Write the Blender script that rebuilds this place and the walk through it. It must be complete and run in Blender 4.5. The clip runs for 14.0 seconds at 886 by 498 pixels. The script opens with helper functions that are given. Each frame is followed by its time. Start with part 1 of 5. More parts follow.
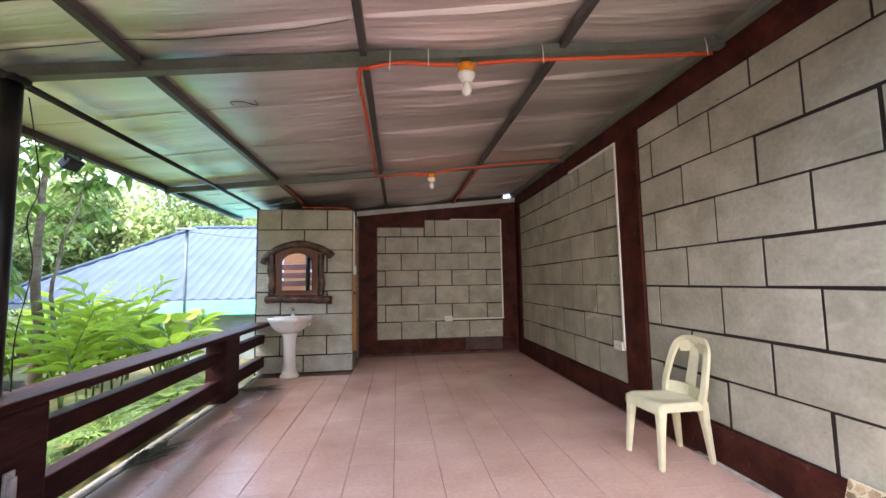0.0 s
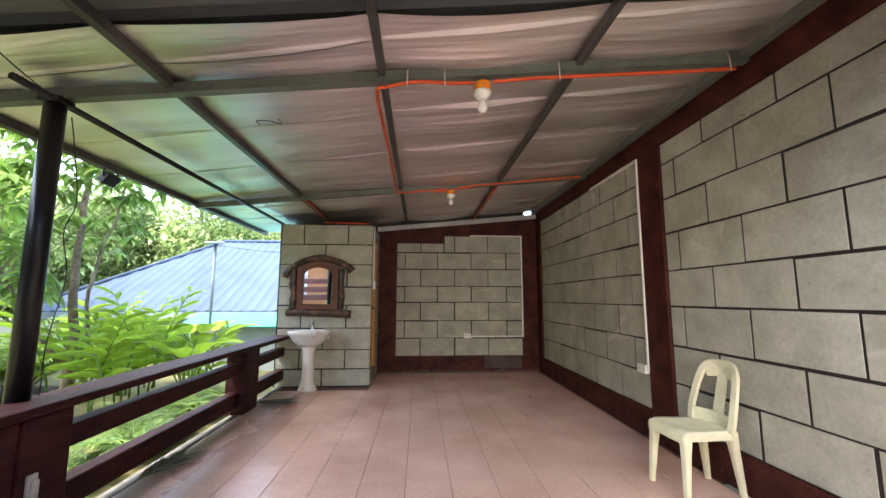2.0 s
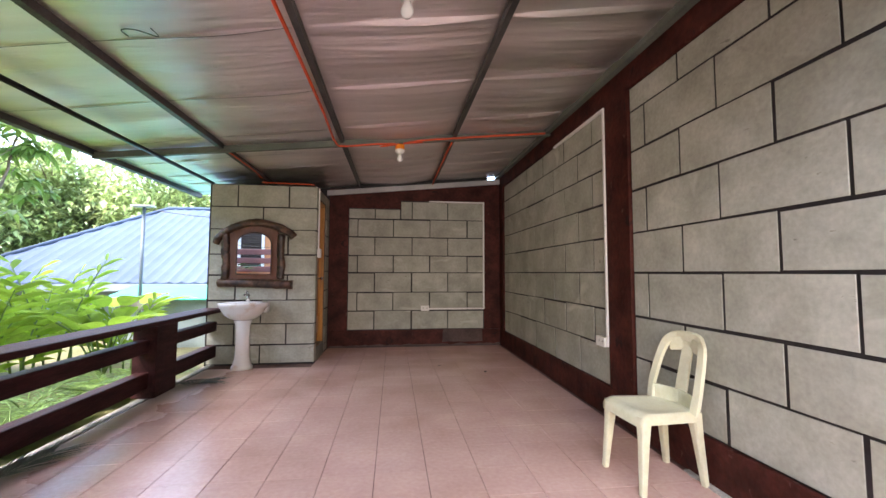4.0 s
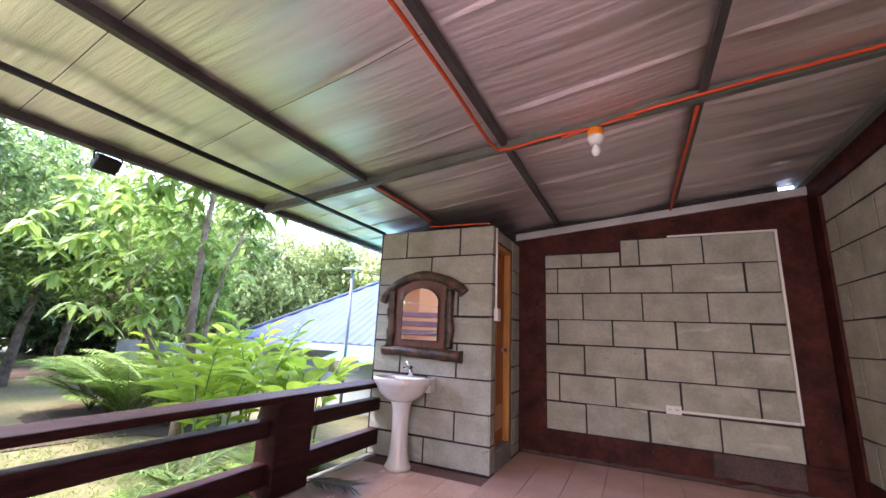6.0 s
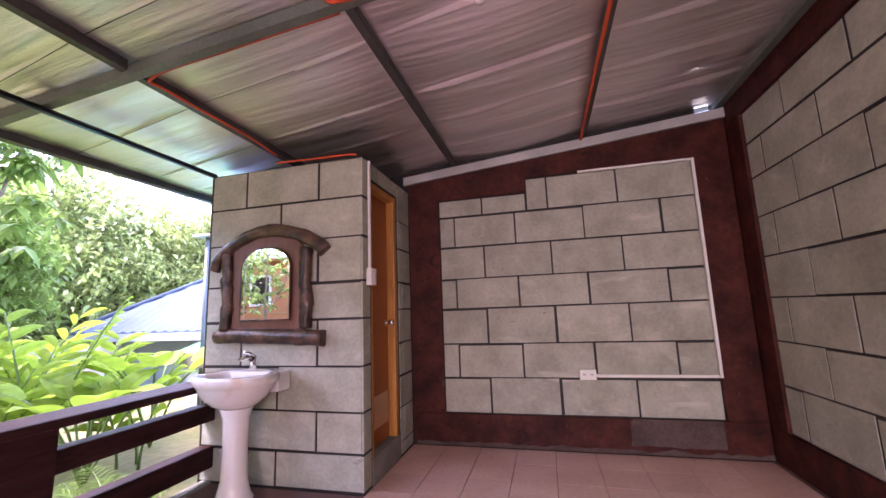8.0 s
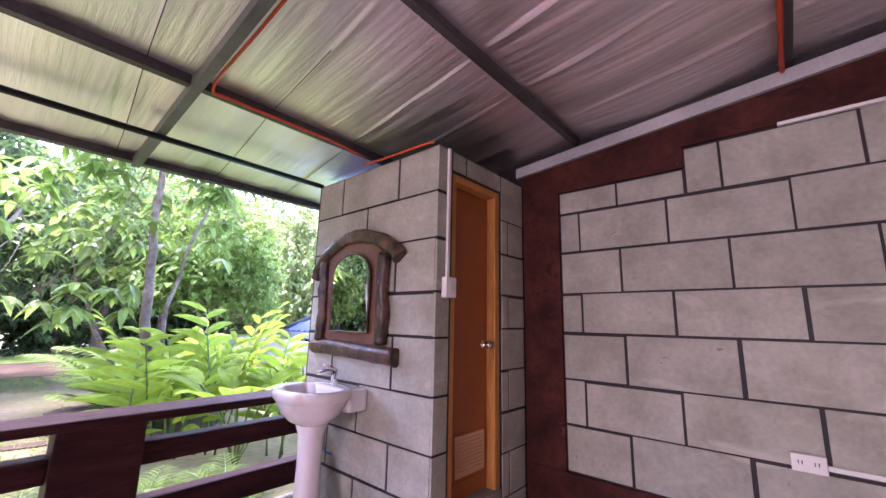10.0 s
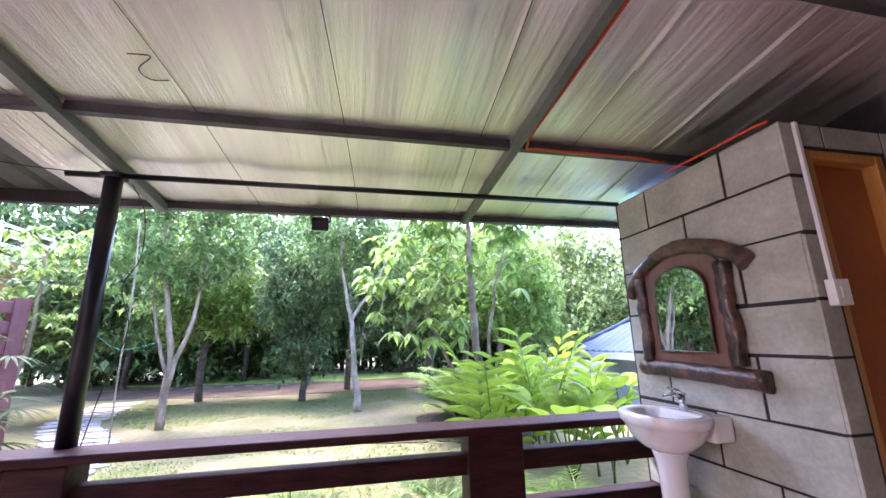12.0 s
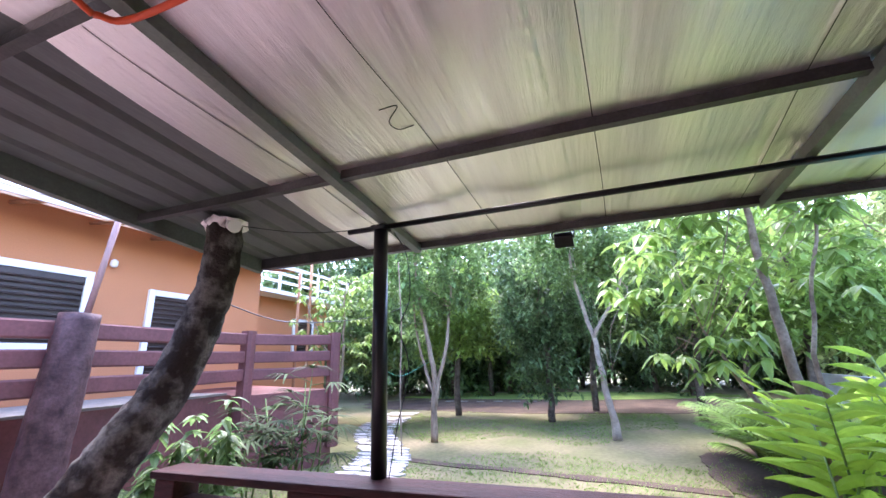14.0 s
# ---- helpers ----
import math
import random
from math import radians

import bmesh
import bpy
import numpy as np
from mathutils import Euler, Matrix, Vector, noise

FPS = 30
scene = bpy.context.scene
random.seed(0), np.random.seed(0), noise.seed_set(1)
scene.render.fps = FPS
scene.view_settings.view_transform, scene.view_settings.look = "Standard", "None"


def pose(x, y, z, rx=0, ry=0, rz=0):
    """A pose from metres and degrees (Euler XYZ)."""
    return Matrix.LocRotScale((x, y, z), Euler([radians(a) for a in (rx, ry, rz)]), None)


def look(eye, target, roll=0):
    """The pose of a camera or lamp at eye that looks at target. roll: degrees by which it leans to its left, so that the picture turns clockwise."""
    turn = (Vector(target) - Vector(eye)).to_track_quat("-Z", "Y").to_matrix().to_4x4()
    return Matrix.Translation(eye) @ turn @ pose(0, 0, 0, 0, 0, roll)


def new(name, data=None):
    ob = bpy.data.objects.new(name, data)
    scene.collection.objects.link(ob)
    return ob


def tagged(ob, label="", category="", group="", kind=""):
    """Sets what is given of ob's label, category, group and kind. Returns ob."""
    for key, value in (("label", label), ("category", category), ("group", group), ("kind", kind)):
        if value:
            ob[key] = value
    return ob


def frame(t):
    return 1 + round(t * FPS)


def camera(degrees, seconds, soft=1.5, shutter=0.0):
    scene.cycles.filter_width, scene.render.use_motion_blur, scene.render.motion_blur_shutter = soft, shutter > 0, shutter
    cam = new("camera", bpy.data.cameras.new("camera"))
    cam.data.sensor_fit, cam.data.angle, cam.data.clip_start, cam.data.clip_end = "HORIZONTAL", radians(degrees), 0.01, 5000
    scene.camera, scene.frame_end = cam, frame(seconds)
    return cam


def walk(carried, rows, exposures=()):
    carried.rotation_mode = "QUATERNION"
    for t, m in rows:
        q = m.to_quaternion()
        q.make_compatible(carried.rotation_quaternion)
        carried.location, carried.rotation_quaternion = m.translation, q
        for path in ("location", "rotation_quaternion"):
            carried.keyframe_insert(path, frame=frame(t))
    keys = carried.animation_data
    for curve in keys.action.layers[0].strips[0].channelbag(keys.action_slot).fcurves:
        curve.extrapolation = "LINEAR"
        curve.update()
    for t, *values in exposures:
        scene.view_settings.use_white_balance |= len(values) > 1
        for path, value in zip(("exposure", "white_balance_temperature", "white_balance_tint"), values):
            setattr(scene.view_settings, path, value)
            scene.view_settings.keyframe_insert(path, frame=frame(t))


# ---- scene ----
cam = camera(96.8, 14.0)
PATH = [
    (0, (0.282, 0.425, 1.236), (0.514, 2.405, 1.402), -1.0),
    (0.5, (0.309, 0.442, 1.219), (0.446, 2.435, 1.323), -0.9),
    (1, (0.323, 0.43, 1.214), (0.401, 2.426, 1.317), -0.9),
    (1.5, (0.328, 0.43, 1.233), (0.395, 2.418, 1.439), -0.5),
    (2, (0.332, 0.427, 1.232), (0.45, 2.408, 1.482), 0.1),
    (2.5, (0.355, 0.425, 1.212), (0.567, 2.403, 1.414), 0.5),
    (3, (0.403, 0.422, 1.201), (0.675, 2.4, 1.321), 0.5),
    (3.2, (0.437, 0.441, 1.191), (0.71, 2.419, 1.292), 0.3),
    (5.3, (0.907, 2.184, 1.156), (0.877, 4.16, 1.464), 2.7),
    (5.5, (0.871, 2.354, 1.211), (0.641, 4.31, 1.559), 3.0),
    (6, (0.871, 2.605, 1.198), (0.01, 4.357, 1.63), 2.6),
    (6.5, (0.98, 2.772, 1.215), (-0.241, 4.309, 1.597), 2.3),
    (7, (0.88, 2.979, 1.169), (-0.287, 4.573, 1.482), 0.8),
    (7.5, (0.755, 3.314, 1.188), (0.141, 5.194, 1.487), -2.1),
    (7.7, (0.791, 3.475, 1.18), (0.333, 5.399, 1.474), -2.3),
    (9.8, (1.158, 4.542, 1.204), (-0.063, 6.082, 1.574), 1.4),
    (10, (1.166, 4.555, 1.223), (-0.131, 6.033, 1.589), 1.3),
    (10.5, (1.168, 4.54, 1.187), (-0.308, 5.856, 1.488), 0.6),
    (11, (1.149, 4.485, 1.185), (-0.501, 5.578, 1.472), 0.2),
    (11.5, (1.111, 4.367, 1.195), (-0.696, 5.156, 1.53), -0.6),
    (12, (1.05, 4.167, 1.247), (-0.854, 4.582, 1.699), -1.2),
    (12.5, (0.927, 4.091, 1.313), (-0.98, 4.133, 1.917), -1.6),
    (13, (0.799, 4.103, 1.39), (-1.079, 3.922, 2.053), -1.6),
    (13.5, (0.723, 4.08, 1.414), (-1.148, 3.718, 2.021), -1.7),
    (14, (0.692, 3.913, 1.398), (-1.126, 3.278, 1.936), -2.0),
]
EXPOSURES = [(0, 3.53, 7150, 12), (1, 3.5, 7350, 7), (1.7, 3.48, 7500, 5), (2.5, 3.5, 7150, 8), (3.2, 3.5, 7050, 9), (5.5, 3.92, 7150, 25), (6.3, 3.75, 6500, 27), (7.0, 3.85, 6450, 25), (7.5, 4.03, 6850, 34), (10, 4.2, 6200, 47), (11.3, 4.07, 6100, 43), (12.5, 3.85, 6150, 27), (14, 3.62, 6150, 28)]
walk(cam, [(t, look(eye, target, roll)) for t, eye, target, roll in PATH], EXPOSURES)

# ---- world, sun, exposure ----
world = bpy.data.worlds.new("world")
scene.world = world
world.use_nodes = True
wn = world.node_tree.nodes
sky = wn.new("ShaderNodeTexSky")
sky.sky_type, sky.sun_disc = "NISHITA", False
sky.sun_elevation, sky.sun_rotation = radians(62), radians(250)
sky.air_density, sky.dust_density, sky.ozone_density = 1.0, 1.5, 1.5
wn["Background"].inputs[1].default_value = 0.15
world.node_tree.links.new(sky.outputs[0], wn["Background"].inputs[0])
sun = new("sun", bpy.data.lights.new("sun", "SUN"))
sun.data.energy, sun.data.angle, sun.data.color = 0.8, radians(20), (1.0, 0.95, 0.88)
sun.matrix_world = look((-6, -3, 16), (0, 3, 0))
# added area lamp at the open south end, standing in for sky light
opening = new("opening_fill_lamp", bpy.data.lights.new("opening_fill_lamp", "AREA"))
opening.data.shape, opening.data.size, opening.data.size_y, opening.data.energy = "RECTANGLE", 2.0, 0.9, 2.15
opening.data.spread = radians(76)
opening.data.color = (1.0, 0.97, 0.93)
opening.matrix_world = look((1.0, -0.1, 1.5), (1.35, 3.8, 0.7))



# ---- materials ----
def material(name, colour, rough=0.6, metal=0.0, vary=0.15, scale=3.0, fine=60.0, bump=0.15, spec=0.4, tint=None, island=False,
             piece=0.0, stretch=(1, 1, 1), through_light=0.0, coat=0.0, world=False, patches=(0.3, 0.7)):
    """A surface with stains at one scale, grain at another, and fine relief; piece: how far single pieces differ."""
    m = bpy.data.materials.new(name)
    m.use_nodes = True
    nt = m.node_tree
    n, l = nt.nodes, nt.links
    b = n["Principled BSDF"]
    b.inputs["Roughness"].default_value, b.inputs["Metallic"].default_value = rough, metal
    b.inputs["Specular IOR Level"].default_value = spec
    b.inputs["Coat Weight"].default_value = coat
    geo = n.new("ShaderNodeNewGeometry" if world else "ShaderNodeTexCoord")
    mp = n.new("ShaderNodeMapping")
    mp.inputs["Scale"].default_value = stretch
    l.new(geo.outputs["Position" if world else "Object"], mp.inputs[0])
    big, small = n.new("ShaderNodeTexNoise"), n.new("ShaderNodeTexNoise")
    for k, s, d in ((big, scale, 6), (small, fine, 4)):
        k.inputs["Scale"].default_value, k.inputs["Detail"].default_value = s, d
        l.new(mp.outputs[0], k.inputs["Vector"])
    ramp = n.new("ShaderNodeValToRGB")
    ramp.color_ramp.elements[0].position, ramp.color_ramp.elements[1].position = patches
    c2 = tint or [min(1, c * (1 + vary)) for c in colour]
    ramp.color_ramp.elements[0].color = (*[c * (1 - vary) for c in colour], 1)
    ramp.color_ramp.elements[1].color = (*c2, 1)
    l.new(big.outputs[0], ramp.inputs[0])
    mix = n.new("ShaderNodeMix")
    mix.data_type, mix.blend_type = "RGBA", "OVERLAY"
    mix.inputs[0].default_value = min(0.6, vary * 1.6)
    l.new(ramp.outputs[0], mix.inputs[6])
    l.new(small.outputs[0], mix.inputs[7])
    last = mix.outputs[2]
    if piece:
        hsv = n.new("ShaderNodeHueSaturation")
        info = n.new("ShaderNodeNewGeometry" if island else "ShaderNodeObjectInfo")
        rng = n.new("ShaderNodeMapRange")
        rng.inputs[3].default_value, rng.inputs[4].default_value = 1 - piece, 1 + piece
        l.new(info.outputs["Random Per Island" if island else "Random"], rng.inputs[0])
        l.new(rng.outputs[0], hsv.inputs["Value"])
        l.new(last, hsv.inputs["Color"])
        last = hsv.outputs[0]
    l.new(last, b.inputs["Base Color"])
    if bump:
        bp = n.new("ShaderNodeBump")
        bp.inputs["Strength"].default_value, bp.inputs["Distance"].default_value = bump, 0.01
        l.new(small.outputs[0], bp.inputs["Height"])
        l.new(bp.outputs[0], b.inputs["Normal"])
    if through_light:
        tr = n.new("ShaderNodeBsdfTranslucent")
        sh = n.new("ShaderNodeMixShader")
        sh.inputs[0].default_value = through_light
        l.new(last, tr.inputs[0])
        l.new(b.outputs[0], sh.inputs[1])
        l.new(tr.outputs[0], sh.inputs[2])
        l.new(sh.outputs[0], n["Material Output"].inputs[0])
    return m


BLOCK = material("painted_block", (0.38, 0.375, 0.31), 0.75, vary=0.15, scale=4.0, fine=42, bump=0.2, piece=0.07, world=True, tint=(0.47, 0.465, 0.40), patches=(0.35, 0.75))
# pale rubbed scuffs and a few dark chips on the blocks
nt = BLOCK.node_tree
paint = nt.nodes["Principled BSDF"].inputs["Base Color"].links[0].from_socket
for size, lo, hi, colour, squeeze in ((2.3, 0.60, 0.74, (0.58, 0.575, 0.50, 1), (1, 1, 1.9)), (9.0, 0.70, 0.74, (0.16, 0.15, 0.12, 1), (1, 1, 2.5))):
    where, marks, ramp, mix, spread = (nt.nodes.new("ShaderNode" + k) for k in ("NewGeometry", "TexNoise", "MapRange", "Mix", "Mapping"))
    mix.data_type = "RGBA"
    spread.inputs["Scale"].default_value = squeeze
    marks.inputs["Scale"].default_value, marks.inputs["Detail"].default_value, marks.inputs["Distortion"].default_value = size, 7.0, 1.2
    ramp.inputs[1].default_value, ramp.inputs[2].default_value, ramp.inputs[4].default_value = lo, hi, 0.65
    nt.links.new(where.outputs["Position"], spread.inputs[0])
    nt.links.new(spread.outputs[0], marks.inputs["Vector"])
    nt.links.new(marks.outputs[0], ramp.inputs[0])
    nt.links.new(ramp.outputs[0], mix.inputs[0])
    nt.links.new(paint, mix.inputs[6])
    mix.inputs[7].default_value = colour
    paint = mix.outputs[2]
nt.links.new(paint, nt.nodes["Principled BSDF"].inputs["Base Color"])
GROUT = material("dark_joint_paint", (0.018, 0.014, 0.016), 0.6, vary=0.3)
MAROON = material("maroon_paint", (0.055, 0.0095, 0.0065), 0.62, vary=0.5, scale=5, fine=25, bump=0.4, spec=0.2, tint=(0.088, 0.021, 0.015))
nt = MAROON.node_tree
paint = nt.nodes["Principled BSDF"].inputs["Base Color"].links[0].from_socket
for size, lo, hi, amount, colour in ((7.0, 0.64, 0.69, 0.75, (0.012, 0.006, 0.006, 1)), (16.0, 0.68, 0.76, 0.5, (0.17, 0.10, 0.085, 1))):
    where, marks, ramp, mix = (nt.nodes.new("ShaderNode" + k) for k in ("NewGeometry", "TexNoise", "MapRange", "Mix"))
    mix.data_type = "RGBA"
    marks.inputs["Scale"].default_value, marks.inputs["Detail"].default_value, marks.inputs["Distortion"].default_value = size, 4.0, 0.6
    ramp.inputs[1].default_value, ramp.inputs[2].default_value, ramp.inputs[4].default_value = lo, hi, amount
    nt.links.new(where.outputs["Position"], marks.inputs["Vector"])
    nt.links.new(marks.outputs[0], ramp.inputs[0])
    nt.links.new(ramp.outputs[0], mix.inputs[0])
    nt.links.new(paint, mix.inputs[6])
    mix.inputs[7].default_value = colour
    paint = mix.outputs[2]
nt.links.new(paint, nt.nodes["Principled BSDF"].inputs["Base Color"])
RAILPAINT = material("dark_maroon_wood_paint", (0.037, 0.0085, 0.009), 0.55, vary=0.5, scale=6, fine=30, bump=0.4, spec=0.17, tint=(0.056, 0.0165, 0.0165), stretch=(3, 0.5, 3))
MAROON_WALL = material("maroon_wall_paint", (0.165, 0.06, 0.056), 0.6, vary=0.25, scale=1.5, fine=30)
TILE = material("terracotta_tile", (0.62, 0.38, 0.315), 0.27, vary=0.12, scale=1.6, fine=35, bump=0.03, spec=0.5, piece=0.035, world=True, tint=(0.71, 0.47, 0.405))
# grey dust and cement trodden into the tiles along the railing
nt = TILE.node_tree
paint = nt.nodes["Principled BSDF"].inputs["Base Color"].links[0].from_socket
where, split, fall, dust, cover, mix, rough = (nt.nodes.new("ShaderNode" + k) for k in ("NewGeometry", "SeparateXYZ", "MapRange", "TexNoise", "MapRange", "Mix", "MapRange"))
mix.data_type = "RGBA"
fall.inputs[1].default_value, fall.inputs[2].default_value, fall.inputs[3].default_value, fall.inputs[4].default_value = -1.55, -0.85, 0.34, -0.5
dust.inputs["Scale"].default_value, dust.inputs["Detail"].default_value = 2.6, 8.0
cover.inputs[1].default_value, cover.inputs[2].default_value, cover.inputs[4].default_value = 0.52, 0.86, 0.8
add = nt.nodes.new("ShaderNodeMath")
nt.links.new(where.outputs["Position"], split.inputs[0])
nt.links.new(where.outputs["Position"], dust.inputs["Vector"])
nt.links.new(split.outputs["X"], fall.inputs[0])
nt.links.new(fall.outputs[0], add.inputs[0])
nt.links.new(dust.outputs[0], add.inputs[1])
nt.links.new(add.outputs[0], cover.inputs[0])
nt.links.new(cover.outputs[0], mix.inputs[0])
nt.links.new(paint, mix.inputs[6])
mix.inputs[7].default_value = (0.50, 0.44, 0.40, 1)
nt.links.new(mix.outputs[2], nt.nodes["Principled BSDF"].inputs["Base Color"])
rough.inputs[3].default_value, rough.inputs[4].default_value = 0.27, 0.7
nt.links.new(cover.outputs[0], rough.inputs[0])
nt.links.new(rough.outputs[0], nt.nodes["Principled BSDF"].inputs["Roughness"])
MORTAR = material("floor_joint", (0.15, 0.08, 0.07), 0.9)
CONCRETE = material("grey_concrete", (0.22, 0.21, 0.19), 0.85, vary=0.2, scale=5, fine=80, bump=0.3)
FOIL = material("foil_insulation", (0.87, 0.82, 0.82), 0.34, metal=1.0, vary=0.12, scale=1.6, fine=120, bump=0.38, stretch=(0.3, 3.0, 1))
# long drawn creases across the foil, over its fine embossing, and streaks that are duller than the rest
nt = FOIL.node_tree
coord, creases, crease_map, crease_bump, streaks, streak_map, streak_range = (nt.nodes.new("ShaderNode" + k) for k in ("TexCoord", "TexNoise", "Mapping", "Bump", "TexNoise", "Mapping", "MapRange"))
crease_map.inputs["Scale"].default_value = (0.35, 9.0, 1.0)
creases.inputs["Scale"].default_value, creases.inputs["Detail"].default_value = 3.0, 6.0
crease_bump.inputs["Strength"].default_value, crease_bump.inputs["Distance"].default_value = 0.78, 0.012
streak_map.inputs["Scale"].default_value = (0.22, 5.0, 1.0)
streaks.inputs["Scale"].default_value, streaks.inputs["Detail"].default_value = 2.0, 5.0
streak_range.inputs[1].default_value, streak_range.inputs[2].default_value = 0.35, 0.68
streak_range.inputs[3].default_value, streak_range.inputs[4].default_value = 0.28, 0.55
for mapping, tex in ((crease_map, creases), (streak_map, streaks)):
    nt.links.new(coord.outputs["Object"], mapping.inputs[0])
    nt.links.new(mapping.outputs[0], tex.inputs["Vector"])
nt.links.new(streaks.outputs[0], streak_range.inputs[0])
nt.links.new(streak_range.outputs[0], nt.nodes["Principled BSDF"].inputs["Roughness"])
nt.links.new(creases.outputs[0], crease_bump.inputs["Height"])
nt.links.new(crease_bump.outputs[0], [k for k in nt.nodes if k.bl_idname == "ShaderNodeBump" and k is not crease_bump and k.inputs["Height"].links][0].inputs["Normal"])
SHEET = material("zinc_roof_sheet", (0.11, 0.115, 0.12), 0.5, metal=0.0, vary=0.18, scale=3, fine=40, bump=0.1, stretch=(0.4, 2, 1))
STEEL = material("grey_green_painted_steel", (0.118, 0.135, 0.115), 0.45, vary=0.2, scale=6, fine=50, bump=0.1)
# purlin steel, darkened further in colour to look backlit
SHADEDSTEEL = material("backlit_dark_steel", (0.055, 0.053, 0.053), 0.4, vary=0.3, scale=6)
BLACK = material("black_gloss_paint", (0.010, 0.0115, 0.014), 0.3, vary=0.2, bump=0.03, spec=0.35)
PALE = material("pale_metal_flashing", (0.42, 0.42, 0.42), 0.5, vary=0.15)
WHITE = material("white_plastic", (0.78, 0.77, 0.74), 0.4, vary=0.05, bump=0.02)
CERAMIC = material("white_ceramic", (0.8, 0.78, 0.77), 0.12, vary=0.04, bump=0.0, spec=0.6, coat=0.3)
STAINED = material("stained_white_ceramic", (0.8, 0.78, 0.77), 0.14, vary=0.05, scale=7, fine=30, bump=0.0, spec=0.6, coat=0.3, tint=(0.66, 0.52, 0.42), patches=(0.6, 0.78))
CHROME = material("chrome", (0.75, 0.75, 0.76), 0.12, metal=1.0, vary=0.03, bump=0.0)
ORANGE = material("orange_conduit", (0.62, 0.075, 0.02), 0.45, vary=0.1, bump=0.0)
ORANGEBOX = material("orange_junction_box", (0.85, 0.26, 0.015), 0.45, vary=0.05, bump=0.0)
DOORPAINT = material("orange_brown_pvc_door", (0.36, 0.10, 0.022), 0.4, vary=0.08, scale=2, fine=30, bump=0.03)
VENT = material("peach_door_vent", (0.62, 0.36, 0.2), 0.5, vary=0.05, bump=0.0)
JAMB = material("varnished_wood_jamb", (0.52, 0.23, 0.055), 0.4, vary=0.2, scale=4, fine=30, stretch=(6, 6, 0.6))
CHAIRPLASTIC = material("cream_plastic", (0.72, 0.69, 0.50), 0.4, vary=0.12, scale=6, fine=50, bump=0.03)
LOG = material("carved_dark_wood", (0.05, 0.024, 0.017), 0.35, vary=0.5, scale=10, fine=45, bump=0.6, tint=(0.15, 0.075, 0.05), coat=0.2, patches=(0.4, 0.7))
MIRROR = material("mirror_glass", (0.9, 0.92, 0.91), 0.01, metal=1.0, vary=0.0, bump=0.0)
BARK = material("pale_bark", (0.25, 0.195, 0.14), 0.85, vary=0.35, scale=8, fine=40, bump=0.5, stretch=(1, 1, 0.4))
DARKBARK = material("dark_bark", (0.085, 0.06, 0.045), 0.85, vary=0.45, scale=7, fine=30, bump=0.7, tint=(0.16, 0.13, 0.10))
LICHEN = material("mottled_lichen_bark", (0.05, 0.035, 0.027), 0.9, vary=0.5, scale=9, fine=60, bump=1.0, tint=(0.145, 0.13, 0.11), patches=(0.45, 0.62))
ORANGEWALL = material("orange_house_paint", (0.50, 0.205, 0.09), 0.75, vary=0.06, scale=1, fine=60)
WHITEPAINT = material("white_paint", (0.78, 0.77, 0.75), 0.6, vary=0.06)
DARKSLAT = material("dark_window_slat", (0.05, 0.035, 0.03), 0.4, vary=0.2)
BLUEROOF = material("pale_blue_roof_sheet", (0.088, 0.118, 0.172), 0.85, vary=0.12, scale=1, bump=0.05, spec=0.05)
BLUEWALL = material("pale_blue_grey_wall", (0.36, 0.42, 0.46), 0.7, vary=0.12)
TEAL = material("teal_roof_sheet", (0.05, 0.40, 0.30), 0.7, vary=0.1)
PAVING = material("pale_path_stone", (0.5, 0.48, 0.46), 0.85, vary=0.2, scale=4, fine=60, bump=0.4, piece=0.12)
LEAF_A = material("mid_green_leaf", (0.15, 0.25, 0.085), 0.38, vary=0.3, scale=0.8, fine=9, bump=0, piece=0.45, island=True, spec=0.4, through_light=0.5)
LEAF_B = material("dark_green_leaf", (0.115, 0.2, 0.085), 0.36, vary=0.35, scale=0.8, fine=9, bump=0, piece=0.5, island=True, spec=0.4, through_light=0.45)
LEAF_C = material("bright_yellow_green_leaf", (0.2, 0.32, 0.075), 0.42, vary=0.2, scale=0.8, fine=9, bump=0, piece=0.35, island=True, spec=0.4, through_light=0.45)
LEAF_G = material("fresh_ginger_leaf", (0.29, 0.45, 0.05), 0.55, vary=0.2, scale=1.5, fine=12, bump=0, piece=0.3, island=True, spec=0.25, through_light=0.5)
# leaves of the far grove, paled in colour to stand in for haze
LEAF_D = material("haze_paled_far_leaf", (0.36, 0.45, 0.19), 0.5, vary=0.3, scale=0.3, fine=5, bump=0, piece=0.45, island=True, spec=0.4, through_light=0.35)
LEAF_E = material("deep_green_palm_leaf", (0.038, 0.068, 0.024), 0.6, vary=0.3, scale=0.8, fine=9, bump=0, piece=0.4, island=True, spec=0.1, through_light=0.2)
STEM = material("green_stem", (0.12, 0.2, 0.05), 0.5, vary=0.2)


# ---- building helpers ----
def box(bm, x0, x1, y0, y1, z0, z1, bevel=0.0):
    vs = [bm.verts.new((x, y, z)) for z in (z0, z1) for y in (y0, y1) for x in (x0, x1)]
    fs = [bm.faces.new([vs[i] for i in f]) for f in ((0, 2, 3, 1), (4, 5, 7, 6), (0, 1, 5, 4), (2, 6, 7, 3), (0, 4, 6, 2), (1, 3, 7, 5))]
    if bevel:
        es = {e for f in fs for e in f.edges}
        bmesh.ops.bevel(bm, geom=list(es), offset=bevel, segments=2, affect="EDGES", profile=0.6)
    return vs


